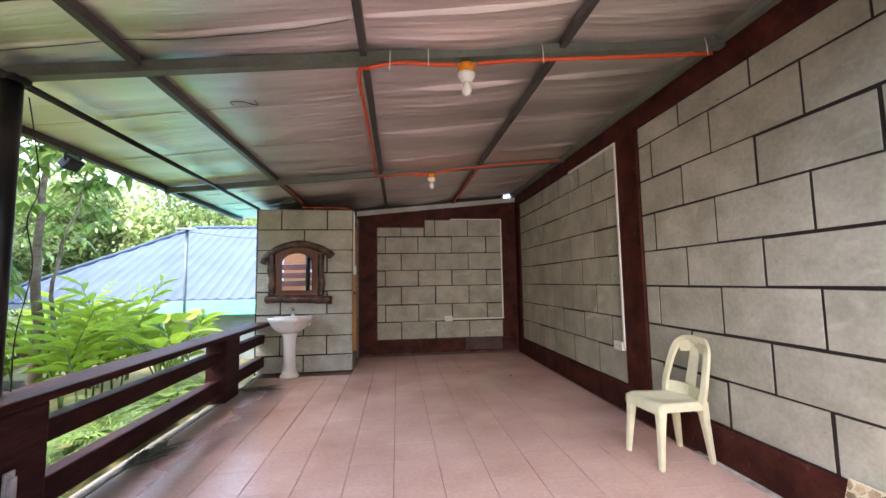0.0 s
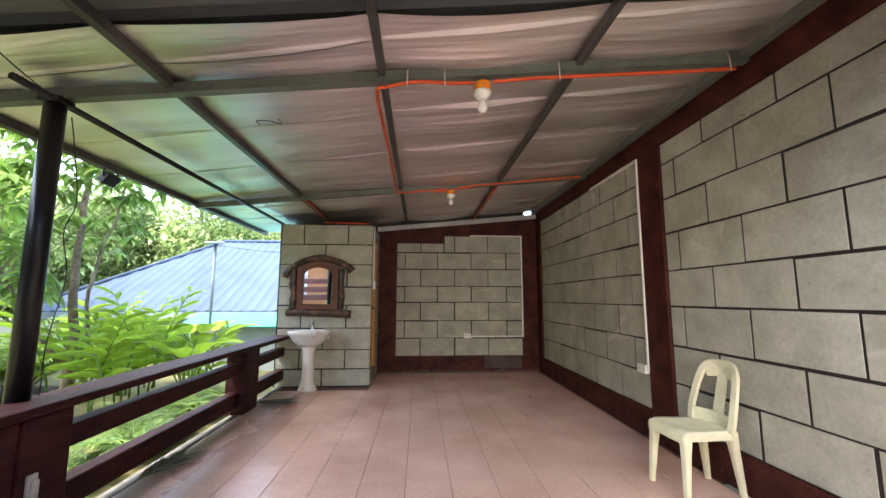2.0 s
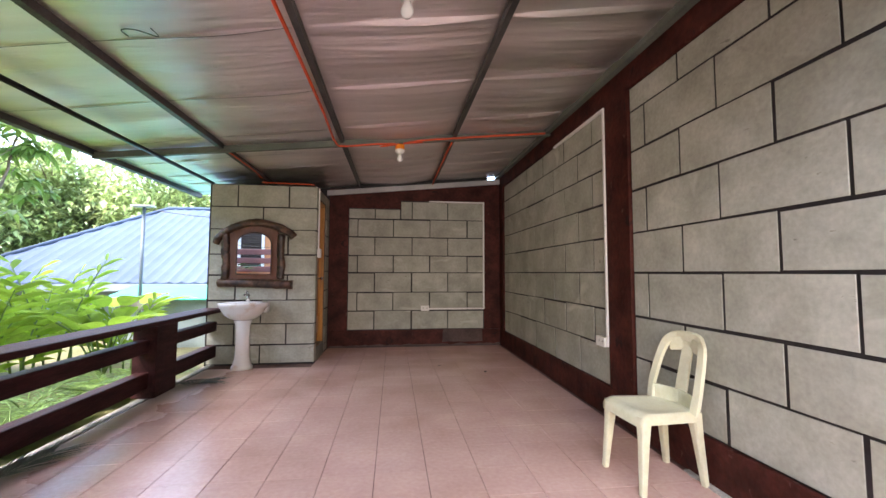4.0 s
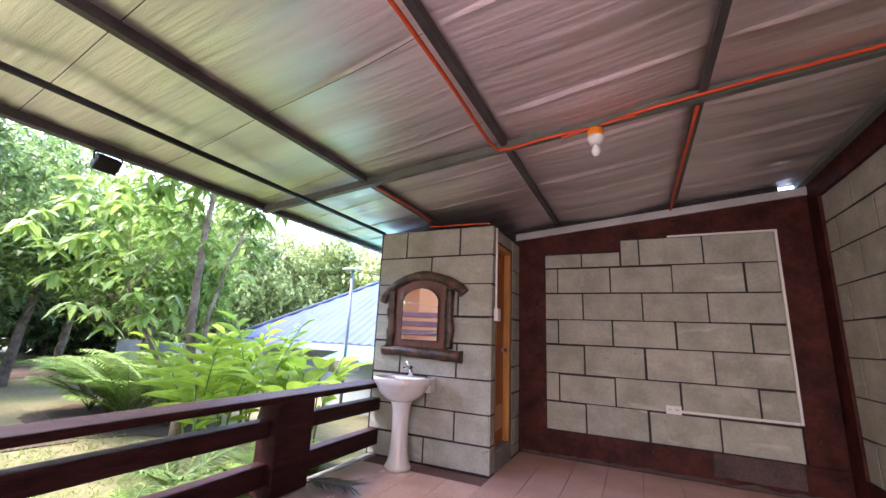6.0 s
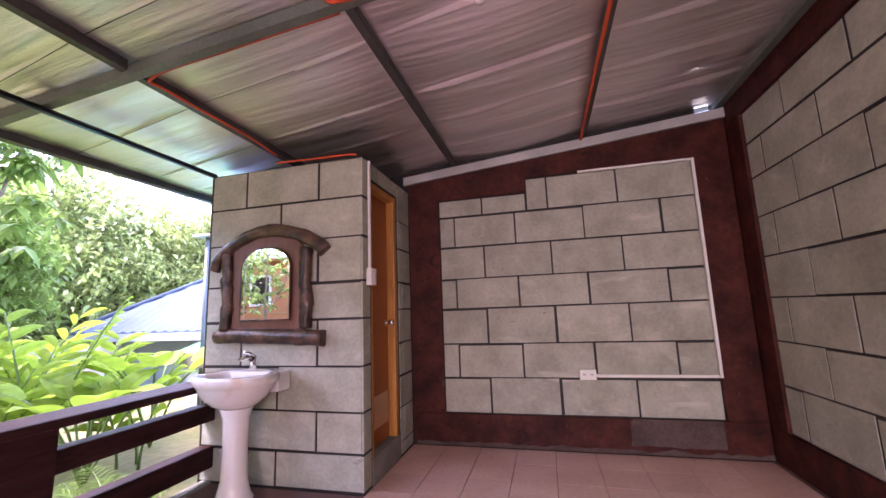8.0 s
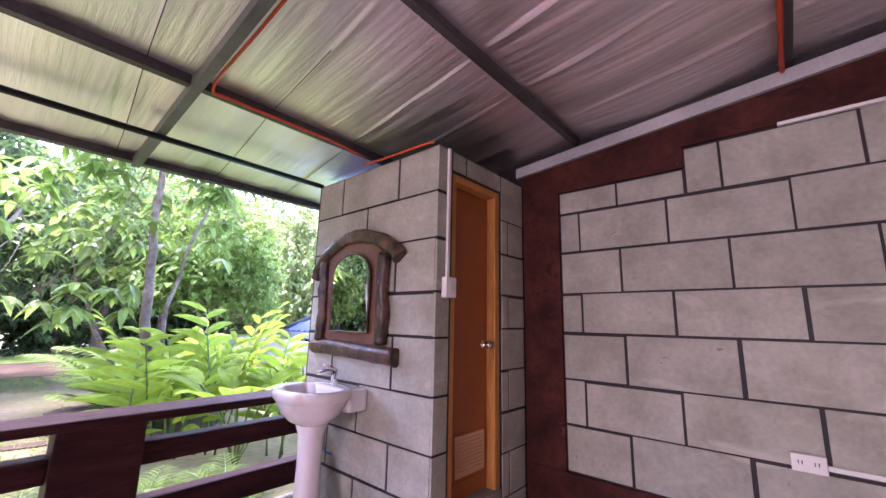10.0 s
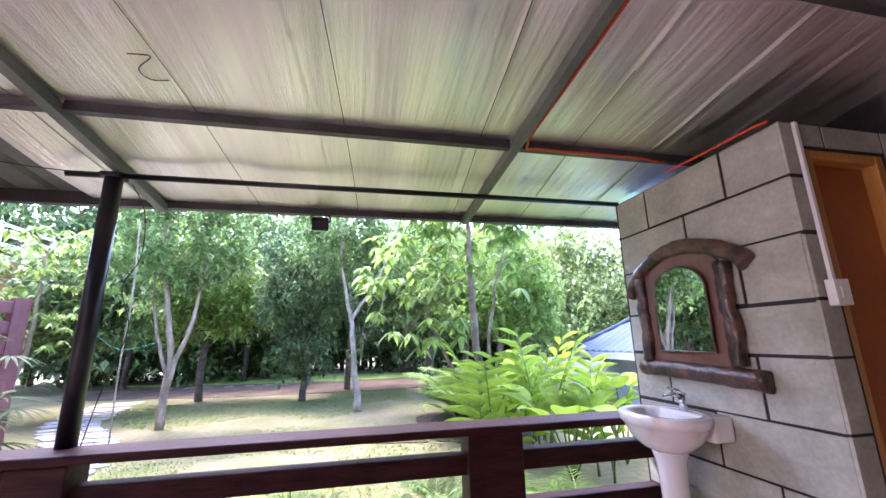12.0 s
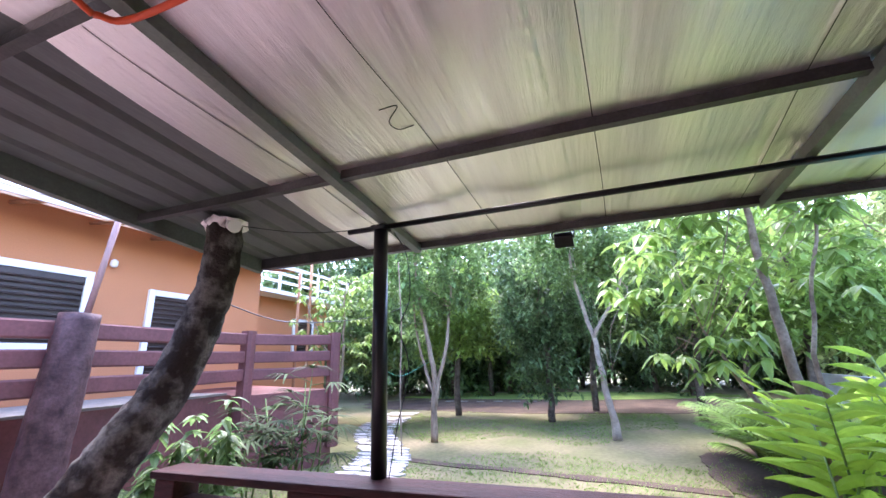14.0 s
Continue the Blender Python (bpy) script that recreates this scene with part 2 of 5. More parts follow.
def tube(bm, points, radii, seg=10, cap=True):
    """A round bar along points, with a radius at each."""
    pts = [Vector(p) for p in points]
    if isinstance(radii, (int, float)):
        radii = [radii] * len(pts)
    rings, side = [], None
    for i, p in enumerate(pts):
        d = (pts[min(i + 1, len(pts) - 1)] - pts[max(i - 1, 0)]).normalized()
        side = d.orthogonal().normalized() if side is None else (side - d * side.dot(d)).normalized()
        up = d.cross(side)
        rings.append([bm.verts.new(p + radii[i] * (math.cos(a) * side + math.sin(a) * up)) for a in (2 * math.pi * k / seg for k in range(seg))])
    for a, b in zip(rings, rings[1:]):
        for k in range(seg):
            f = bm.faces.new((a[k], a[(k + 1) % seg], b[(k + 1) % seg], b[k]))
            f.smooth = True
    if cap:
        bm.faces.new(rings[0][::-1])
        bm.faces.new(rings[-1])


def lathe(bm, profile, centre=(0, 0, 0), seg=28, sx=1.0, sy=1.0):
    """A turned shape from (radius, height) pairs."""
    rings = []
    for r, z in profile:
        rings.append([bm.verts.new((centre[0] + sx * r * math.cos(a), centre[1] + sy * r * math.sin(a), centre[2] + z))
                      for a in (2 * math.pi * k / seg for k in range(seg))])
    for a, b in zip(rings, rings[1:]):
        for k in range(seg):
            f = bm.faces.new((a[k], a[(k + 1) % seg], b[(k + 1) % seg], b[k]))
            f.smooth = True
    bm.faces.new(rings[0][::-1])
    bm.faces.new(rings[-1])


def prism(bm, outline, axis, lo, hi):
    """A flat outline in two axes, pushed from lo to hi along the third."""
    def at(u, v, w):
        return (w, u, v) if axis == "x" else (u, w, v) if axis == "y" else (u, v, w)
    a, b = [bm.verts.new(at(u, v, lo)) for u, v in outline], [bm.verts.new(at(u, v, hi)) for u, v in outline]
    n = len(outline)
    bm.faces.new(a)
    bm.faces.new(b[::-1])
    for k in range(n):
        bm.faces.new((a[k], b[k], b[(k + 1) % n], a[(k + 1) % n]))


def made(name, bm, mat, parent=None, label=""):
    bmesh.ops.recalc_face_normals(bm, faces=bm.faces)
    me = bpy.data.meshes.new(name)
    bm.to_mesh(me)
    bm.free()
    me.materials.append(mat)
    ob = new(name, me)
    ob.parent = parent
    return tagged(ob, label)


def part(name, bm, mat, parent, label=""):
    ob = made(name, bm, mat, parent, label)
    ob.matrix_parent_inverse = parent.matrix_world.inverted() if parent.type == "EMPTY" and not parent.parent else Matrix()
    return ob


def thing(name, label, category, at=(0, 0, 0), group=""):
    ob = new(name)
    ob.empty_display_size = 0.05
    ob.location = at
    ob.matrix_world = Matrix.Translation(at)
    return tagged(ob, label, category, group)


def structure(name, bm, mat, label):
    return tagged(made(name, bm, mat), label, kind="structure")


def boxed(*a, **k):
    bm = bmesh.new()
    box(bm, *a, **k)
    return bm


def tubed(points, radii, seg=10):
    bm = bmesh.new()
    tube(bm, points, radii, seg)
    return bm


# ---- plan ----
XR, YB, YF = 2.425, 7.28, 6.25          # wall faces: long wall, back wall, washroom front
XB0, XB1 = -1.70, -0.37                 # washroom sides
XE, Y0 = -2.29, -0.45                   # eave, open end of the floor
GROUND = -0.16


def roof_z(x):
    """Underside of the roof's beams."""
    return 2.275 + 0.096 * (x + 2.29)


# ground, one sheet to the horizon
def ground_material():
    m = material("lawn_and_soil", (0.15, 0.168, 0.06), 0.95, vary=0.28, scale=0.9, fine=14, bump=0.5, tint=(0.22, 0.185, 0.105))
    return m


bm = bmesh.new()
lathe(bm, [(0.01, 0), (6, 0), (12, 0), (30, -0.1), (90, -0.6), (900, -0.6)], (-3, 3, GROUND), seg=48)
bmesh.ops.delete(bm, geom=[f for f in bm.faces if len(f.verts) > 4 and abs(f.calc_center_median().z - GROUND) > 0.3], context="FACES")
ground = structure("ground", bm, ground_material(), "patchy lawn with bare reddish soil under the trees")

# floor slab and kerb
bm = bmesh.new()
box(bm, -1.64, 2.6, Y0, 7.5, GROUND - 0.2, -0.012)
floor = structure("floor", bm, MORTAR, "terracotta-pink square tiles on a raised slab")
# out of view; added in grey to keep pink bounce light off the foil
structure("floor_unseen_apron", boxed(-1.57, 2.39, Y0, 1.455, -0.013, -0.002), CONCRETE, "unseen plain grey floor at the open end, added against pink bounce light")
kerb = structure("trim", boxed(-1.66, -1.575, 0.75, YF, -0.1, 0.006, bevel=0.008), CONCRETE, "rough grey cement kerb under the railing")

# long wall
wall_east = structure("wall_east", boxed(XR, XR + 0.15, Y0 - 0.2, YB + 0.15, -0.2, 2.9), GROUT, "grey-beige painted block wall with dark joints")
bm = bmesh.new()
prism(bm, [(-1.7, -0.2), (XR, -0.2), (XR, 2.9), (2.37, 2.9), (2.37, 2.735), (2.20, 2.72), (2.20, 2.9), (-1.7, 2.9)], "y", YB, YB + 0.15)
wall_north = structure("wall_north", bm, GROUT, "grey-beige painted block wall framed in maroon")


def frame_piece(name, *a):
    return structure(name, boxed(*a, bevel=0.006), MAROON, "maroon painted concrete frame with scuffed paint")


frame_piece("trim_base_east", XR - 0.025, XR + 0.01, Y0, YB - 0.03, 0.0, 0.25)
frame_piece("trim_column_east", XR - 0.028, XR + 0.01, 3.62, 3.94, 0.25, 2.57)
frame_piece("trim_corner_east", XR - 0.026, XR + 0.01, 7.03, YB - 0.03, 0.25, 2.57)
frame_piece("trim_beam_east", XR - 0.024, XR + 0.01, Y0, YB - 0.03, 2.57, 2.8)
frame_piece("trim_base_north", XB1 + 0.01, XR - 0.026, YB - 0.028, YB + 0.01, 0.0, 0.26)
frame_piece("trim_column_north", XB1 + 0.01, -0.065, YB - 0.026, YB + 0.01, 0.26, 2.5)
frame_piece("trim_corner_north", 2.13, XR - 0.026, YB - 0.026, YB + 0.01, 0.26, 2.7)
bm = bmesh.new()
prism(bm, [(-0.065, 2.20), (0.76, 2.20), (0.76, 2.335), (1.29, 2.335), (1.29, 2.336), (2.13, 2.335), (2.13, 2.68), (-0.065, 2.48)], "y", YB - 0.027, YB + 0.01)
structure("trim_beam_north", bm, MAROON, "maroon painted beam with a stepped lower edge")

# washroom walls with the door opening in the east side
T = 0.12
structure("wall_washroom_front", boxed(XB0, XB1, YF, YF + T, -0.1, 2.31), GROUT, "grey-beige painted block wall of the washroom")
structure("wall_washroom_west", boxed(XB0, XB0 + T, YF + T, YB, -0.1, 2.31), GROUT, "outer side wall of the washroom")
D0, D1, DZ = 6.385, 6.925, 2.17        # door opening
structure("wall_washroom_side_1", boxed(XB1 - T, XB1, YF + T, D0, -0.1, 2.31), GROUT, "narrow washroom wall beside the door")
structure("wall_washroom_side_2", boxed(XB1 - T, XB1, D1, YB, -0.1, 2.31), GROUT, "narrow washroom wall beside the door")
structure("wall_washroom_lintel", boxed(XB1 - T, XB1, D0, D1, DZ, 2.31), GROUT, "wall above the washroom door")
structure("ceiling_washroom", boxed(XB0 + T, XB1 - T, YF + T, YB, 2.24, 2.3), CONCRETE, "plain washroom ceiling slab")


# ---- roof ----
def sloped(bm, x0, x1, y0, y1, lift0, lift1):
    """A bar across the roof that follows its slope."""
    vs = [bm.verts.new((x, y, roof_z(x) + s)) for s in (lift0, lift1) for y in (y0, y1) for x in (x0, x1)]
    for f in ((0, 2, 3, 1), (4, 5, 7, 6), (0, 1, 5, 4), (2, 6, 7, 3), (0, 4, 6, 2), (1, 3, 7, 5)):
        bm.faces.new([vs[i] for i in f])


def roof_bar(name, x0, x1, y0, y1, lo, hi, mat, label):
    bm = bmesh.new()
    sloped(bm, x0, x1, y0, y1, lo, hi)
    return structure(name, bm, mat, label)


YS = 0.9
BEAMS = [(0.92, 0.98), (2.62, 2.68), (5.08, 5.13)]
for k, (a, b) in enumerate(BEAMS):
    roof_bar(f"roof_beam_{k + 1}", XE, XR, a, b, 0.0, 0.062 if k else 0.128, STEEL, "grey-green painted steel roof beam")
for x in (-1.1, 0.1, 1.3):
    for k, (a, b) in enumerate(((0.98, 2.62), (2.68, 5.08), (5.13, YB - 0.01))):
        roof_bar(f"roof_purlin_{x:g}_{k}".replace("-", "m").replace(".", "_"), x - 0.02, x + 0.02, a, b, 0.03, 0.085, SHADEDSTEEL, "dark steel purlin with backlit shade in its colour")
roof_bar("roof_purlin_eave", XE - 0.03, XE + 0.02, YS, YB, 0.03, 0.128, SHADEDSTEEL, "dark steel eave purlin with backlit shade in its colour")
roof_bar("roof_purlin_wall", XR - 0.09, XR - 0.03, YS, YB, 0.02, 0.085, STEEL, "grey steel purlin along the wall")

bm = bmesh.new()
Y_FOIL = 2.17    # the foil ends here; bare sheet beyond
nx, ny = 280, 620
rows = []
SEAMS = [2.0, 2.45, 3.27, 4.05, 4.88, 5.52, 6.10, 6.52, 7.02]     # edges of the foil strips
FOLDS = [3.89, 4.80]                                        # crumpled second edges


def wobble(x, y):
    return 0.025 * noise.noise((x * 0.7, y * 0.4, 3)) + 0.08 * (x + 1.0)


def foil_z(x, y):
    """The foil hangs a little between the purlins, strip by strip; it is tauter towards the eave."""
    q = y + wobble(x, y)
    k = max([0] + [i for i, v in enumerate(SEAMS) if v <= q + 1e-6])
    lo, hi = SEAMS[k], SEAMS[k + 1] if k + 1 < len(SEAMS) else SEAMS[k] + 0.6
    u = min(1.0, (q - lo) / (hi - lo))
    hang = math.sin(math.pi * (((x + 1.1) % 1.2) / 1.2)) ** 0.8
    slack, near_end = min(1.0, max(0.12, (x + 1.3) / 2.0)), min(1.0, max(0.0, (3.0 - y) / 0.7))
    slack += (0.75 - slack) * near_end
    sag = (0.014 + 0.03 * slack + 0.02 * noise.noise((x * 0.8, k * 3.1, 0))) * math.sin(math.pi * u)
    lip = (0.008 + 0.036 * slack * (0.8 + noise.noise((x * 1.7, k * 7.3, 5)))) * math.exp(-(q - lo) / 0.035)
    wave = (0.005 + 0.007 * slack) * noise.noise((x * 0.35, q * 6, 2.2)) + (0.002 + 0.004 * slack) * noise.noise((x * 0.6, q * 17, 4)) + 0.0018 * noise.noise((x * 1.5, q * 42, 9))
    for v in FOLDS:
        near = math.exp(-((q - v) / 0.045) ** 2)
        wave += near * (0.0045 * noise.noise((x * 26, q * 9, v)) + 0.003 * noise.noise((x * 11, q * 30, v))) + (0.006 if q > v else 0.0) * near
    return roof_z(x) + 0.09 - hang * (max(0.0, sag) + lip) + (0.3 + 0.7 * hang) * wave - 0.004


# the rows of the mesh run along the strips
for j in range(ny + 1):
    base = Y_FOIL - 0.15 + (YB + 0.45 - Y_FOIL) * j / ny
    row = []
    for i in range(nx + 1):
        x = XE - 0.06 + (XR + 0.06 - XE) * i / nx
        y = min(YB + 0.02, max(Y_FOIL, base - wobble(x, base)))
        row.append(bm.verts.new((x, y, foil_z(x, y))))
    rows.append(row)
for a, b in zip(rows, rows[1:]):
    for i in range(nx):
        f = bm.faces.new((a[i], a[i + 1], b[i + 1], b[i]))
        f.smooth = True
ceiling = structure("ceiling", bm, FOIL, "sagging silver foil insulation under the roof sheets")
bm = bmesh.new()
for q in [v for v in SEAMS if v > Y_FOIL + 0.05]:
    line = [(x, q - wobble(x, q), foil_z(x, q - wobble(x, q) + 0.004) - 0.003) for x in np.linspace(XE, 0.05 if q < 5 else -0.4, 60)]
    for a, b in zip(line, line[1:]):
        vs = [bm.verts.new((p[0], p[1] + d, p[2])) for p, d in ((a, -0.0022), (b, -0.0022), (b, 0.0022), (a, 0.0022))]
        bm.faces.new(vs)
structure("trim_foil_seams", bm, BLACK, "thin dark overlap lines of the foil sheets")
bm = bmesh.new()
n = 260
lower, upper = [], []
for j in range(n + 1):
    y = YS - 0.05 + (YB + 0.3 - YS) * j / n
    rib = 0.04 if ((j + 9) % 10) in (0, 1) else 0.0
    for lst, up in ((lower, 0.13), (upper, 0.134)):
        lst.append([bm.verts.new((x, y, roof_z(x) + up + rib)) for x in (XE - 0.1, XR + 0.2)])
for lst in (lower, upper):
    for a, b in zip(lst, lst[1:]):
        bm.faces.new((a[0], a[1], b[1], b[0]))
structure("roof", bm, SHEET, "ribbed metal roof sheets")


# ---- railing ----
RX0, RX1 = -1.70, -1.54
railing = thing("railing", "low maroon painted wooden railing with wide planks", "railing", (-1.62, 3.5, 0))
for y0, y1, z1 in ((0.97, 1.15, 0.66), (2.47, 2.74, 0.66), (4.86, 5.22, 0.675)):
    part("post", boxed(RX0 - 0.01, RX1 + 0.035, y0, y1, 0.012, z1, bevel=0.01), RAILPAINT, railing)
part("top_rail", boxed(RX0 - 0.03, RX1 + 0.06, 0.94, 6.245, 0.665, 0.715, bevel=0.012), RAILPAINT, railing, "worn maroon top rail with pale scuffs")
for y0, y1 in ((2.74, 4.86), (5.22, 6.245)):
    for z0, z1 in ((0.425, 0.545), (0.1, 0.25)):
        bm = bmesh.new()
        box(bm, RX0 + 0.03, RX1 - 0.02, y0, y1, z0, z1, bevel=0.012)
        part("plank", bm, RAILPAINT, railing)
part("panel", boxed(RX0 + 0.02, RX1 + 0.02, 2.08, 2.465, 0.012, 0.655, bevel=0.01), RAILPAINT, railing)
for z0, z1 in ((0.425, 0.545), (0.1, 0.25)):
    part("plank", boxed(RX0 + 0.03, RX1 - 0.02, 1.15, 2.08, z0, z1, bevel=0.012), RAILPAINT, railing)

post = thing("post", "glossy black round steel roof post on the railing", "post", (-1.69, 2.615, 0.7))
part("pipe", tubed([(-1.69, 2.615, 0.712), (-1.69, 2.615, 2.3)], 0.05, 20), BLACK, post)
part("cap", boxed(-1.75, -1.63, 2.56, 2.67, 2.295, 2.33, bevel=0.01), BLACK, post)
tie = tagged(made("tie_bar", tubed([(-1.675, 2.36, 2.315), (-1.675, 6.25, 2.315)], 0.02, 10), BLACK), "thin black steel bar under the eave", "bar", kind="structure")

# ---- washroom front: mirror, basin ----


def curve_points(pts, n=8):
    """A smooth line through points."""
    p = [Vector(q) for q in pts]
    p = [2 * p[0] - p[1]] + p + [2 * p[-1] - p[-2]]
    out = []
    for a, b, c, d in zip(p, p[1:], p[2:], p[3:]):
        for k in range(n):
            t = k / n
            out.append(0.5 * (2 * b + (c - a) * t + (2 * a - 5 * b + 4 * c - d) * t * t + (3 * b - a - 3 * c + d) * t ** 3))
    return out + [p[-2]]


def log(bm, pts, r0, r1, seed, rough=0.16, seg=16, n=7):
    """A knotty round log along a line."""
    line = curve_points(pts, n)
    start = len(bm.verts)
    tube(bm, line, [r0 + (r1 - r0) * k / (len(line) - 1) for k in range(len(line))], seg)
    bm.verts.ensure_lookup_table()
    for k in range(start, len(bm.verts)):
        v = bm.verts[k]
        c = line[min((k - start) // seg, len(line) - 1)]
        d = v.co - c
        v.co = c + d * (1 + rough * noise.noise(v.co * 14 + Vector((seed, 0, 0))) + rough * 0.8 * noise.noise(v.co * 38 + Vector((0, seed, 0))))


def ribbon(bm, pts, side, w, t, taper=1.0):
    """A flat bar along points: w wide along side, t thick."""
    pts = [Vector(p) for p in pts]
    rings = []
    for i, p in enumerate(pts):
        d = (pts[min(i + 1, len(pts) - 1)] - pts[max(i - 1, 0)]).normalized()
        s = side[i] if isinstance(side, list) else Vector(side)
        s = (s - d * s.dot(d)).normalized()
        u = d.cross(s)
        k = 1 + (taper - 1) * i / (len(pts) - 1)
        c = 0.25
        rings.append([bm.verts.new(p + s * a * w * k / 2 + u * b * t * k / 2) for a, b in
                      ((-1, -1 + c), (-1, 1 - c), (-1 + c * t / w * 2, 1), (1 - c * t / w * 2, 1), (1, 1 - c), (1, -1 + c), (1 - c * t / w * 2, -1), (-1 + c * t / w * 2, -1))])
    for a, b in zip(rings, rings[1:]):
        for k in range(8):
            bm.faces.new((a[k], a[(k + 1) % 8], b[(k + 1) % 8], b[k]))
    bm.faces.new(rings[0][::-1])
    bm.faces.new(rings[-1])


# ---- mirror on the washroom front ----
YM = YF - 0.012


def flatten(bm):
    """Logs are split: rounder in front than they are deep."""
    for v in bm.verts:
        v.co.y = YM - max(0.0, YM - v.co.y) * 0.8


mirror = thing("mirror", "arched mirror framed in knotty dark carved logs", "mirror", (-1.12, YM, 1.0))
arch = [(-1.335, 1.145), (-0.915, 1.145), (-0.915, 1.53)] + [(-1.125 + 0.21 * math.cos(a), 1.53 + 0.15 * math.sin(a)) for a in np.linspace(0.15, math.pi - 0.15, 15)] + [(-1.335, 1.53)]
bm = bmesh.new()
prism(bm, arch, "y", -0.004, 0.004)
bmesh.ops.transform(bm, matrix=pose(-1.125, YM - 0.043, 0, 0, 0, 0.5) @ Matrix.Translation((1.125, 0, 0)), verts=bm.verts)
part("glass", bm, MIRROR, mirror)
outer = [(-1.46, 1.07), (-0.81, 1.07), (-0.81, 1.60)] + [(-1.13 + 0.325 * math.cos(a), 1.60 + 0.2 * math.sin(a)) for a in np.linspace(0.15, math.pi - 0.15, 15)] + [(-1.46, 1.60)]
bm = bmesh.new()
prism(bm, outer, "y", YM - 0.024, YM)
part("backboard", bm, material("brown_board", (0.16, 0.07, 0.045), 0.4, vary=0.2, scale=6, fine=40, stretch=(1, 1, 0.3)), mirror, "plain reddish-brown board")
bm = bmesh.new()
rim = [Vector((x, YM - 0.043 - (x + 1.125) * -0.009, z)) for x, z in arch]
tube(bm, rim + [rim[0]], 0.009, 6, cap=False)
part("bead", bm, LOG, mirror)
for x in (-1.475, -0.80):
    bm = bmesh.new()
    log(bm, [(x, YM - 0.03, 1.08), (x + 0.008, YM - 0.032, 1.25), (x - 0.006, YM - 0.03, 1.45), (x, YM - 0.03, 1.66)], 0.05, 0.047, x * 9, 0.24)
    flatten(bm)
    part("side_log", bm, LOG, mirror)
bm = bmesh.new()
log(bm, [(-1.555, YM - 0.032, 1.03), (-1.35, YM - 0.034, 1.035), (-0.95, YM - 0.034, 1.02), (-0.645, YM - 0.032, 1.01)], 0.052, 0.056, 3.0)
flatten(bm)
part("sill_log", bm, LOG, mirror)
bm = bmesh.new()
log(bm, [(-1.60, YM - 0.032, 1.53), (-1.55, YM - 0.034, 1.63), (-1.36, YM - 0.034, 1.755), (-1.12, YM - 0.034, 1.81), (-0.88, YM - 0.034, 1.77), (-0.70, YM - 0.034, 1.68), (-0.645, YM - 0.032, 1.62)],
    0.042, 0.055, 7.0)
flatten(bm)
part("arch_log", bm, LOG, mirror)

# ---- pedestal basin ----
basin = thing("wash_basin", "white ceramic pedestal wash basin with rust stains", "basin", (-1.16, 6.0, 0))
bm = bmesh.new()
lathe(bm, [(0.125, 0.0), (0.125, 0.03), (0.105, 0.06), (0.085, 0.14), (0.078, 0.35), (0.085, 0.52), (0.105, 0.58), (0.105, 0.60)], (-1.16, 6.0, 0), sy=0.9)
part("pedestal", bm, STAINED, basin)
bm = bmesh.new()
lathe(bm, [(0.10, 0.585), (0.16, 0.61), (0.22, 0.66), (0.255, 0.72), (0.265, 0.735), (0.285, 0.75), (0.29, 0.785), (0.28, 0.80), (0.235, 0.80), (0.215, 0.785), (0.19, 0.72), (0.13, 0.67), (0.03, 0.655)],
      (-1.16, 5.985, 0), seg=40, sy=0.78)
bowl = part("bowl", bm, STAINED, basin)
part("deck", boxed(-1.40, -0.92, 6.10, YF - 0.013, 0.66, 0.797, bevel=0.02), CERAMIC, basin)
bm = bmesh.new()
tube(bm, [(-1.16, 6.14, 0.797), (-1.16, 6.14, 0.88)], [0.024, 0.02], 14)
tube(bm, [(-1.16, 6.145, 0.865), (-1.16, 6.08, 0.895), (-1.16, 6.01, 0.885)], [0.016, 0.014, 0.012], 12)
tap = part("tap", bm, CHROME, basin, "chrome single-lever tap")
part("lever", tubed([(-1.16, 6.15, 0.885), (-1.16, 6.12, 0.91), (-1.16, 6.05, 0.935)], [0.018, 0.012, 0.008], 10), CHROME, tap)
bm = bmesh.new()
lathe(bm, [(0.014, 0), (0.016, 0.006), (0.002, 0.006)], (0, 0, 0), 14)
bmesh.ops.transform(bm, matrix=pose(-1.16, 6.135, 0.755, 70, 0, 0), verts=bm.verts)
part("overflow", bm, CHROME, basin)
part("supply_hose", tubed(curve_points([(-1.27, 6.2, 0.58), (-1.28, 6.17, 0.45), (-1.285, 6.19, 0.36), (-1.27, 6.235, 0.33)]), 0.008, 8), material("blue_hose", (0.1, 0.2, 0.5), 0.4, bump=0), basin, "thin blue supply hose")

# ---- washroom door ----
structure("door_sill", boxed(XB1 - T, XB1 + 0.01, D0, D1, -0.01, 0.17, bevel=0.01), CONCRETE, "rough cement door sill")
door = thing("door_1", "closed orange-brown plastic door in a varnished wooden frame", "door", (-0.45, 6.65, 0.17))
part("jamb", boxed(XB1 - T, XB1 - 0.004, D0, D0 + 0.045, 0.17, DZ, bevel=0.005), JAMB, door, "varnished wooden jamb")
part("jamb", boxed(XB1 - T, XB1 - 0.004, D1 - 0.055, D1, 0.17, DZ, bevel=0.005), JAMB, door, "varnished wooden jamb")
part("head", boxed(XB1 - T, XB1 - 0.006, D0 + 0.045, D1 - 0.055, DZ - 0.05, DZ, bevel=0.005), JAMB, door)
leaf_ob = part("leaf", boxed(-0.475, -0.44, D0 + 0.048, D1 - 0.058, 0.175, DZ - 0.053, bevel=0.004), DOORPAINT, door)
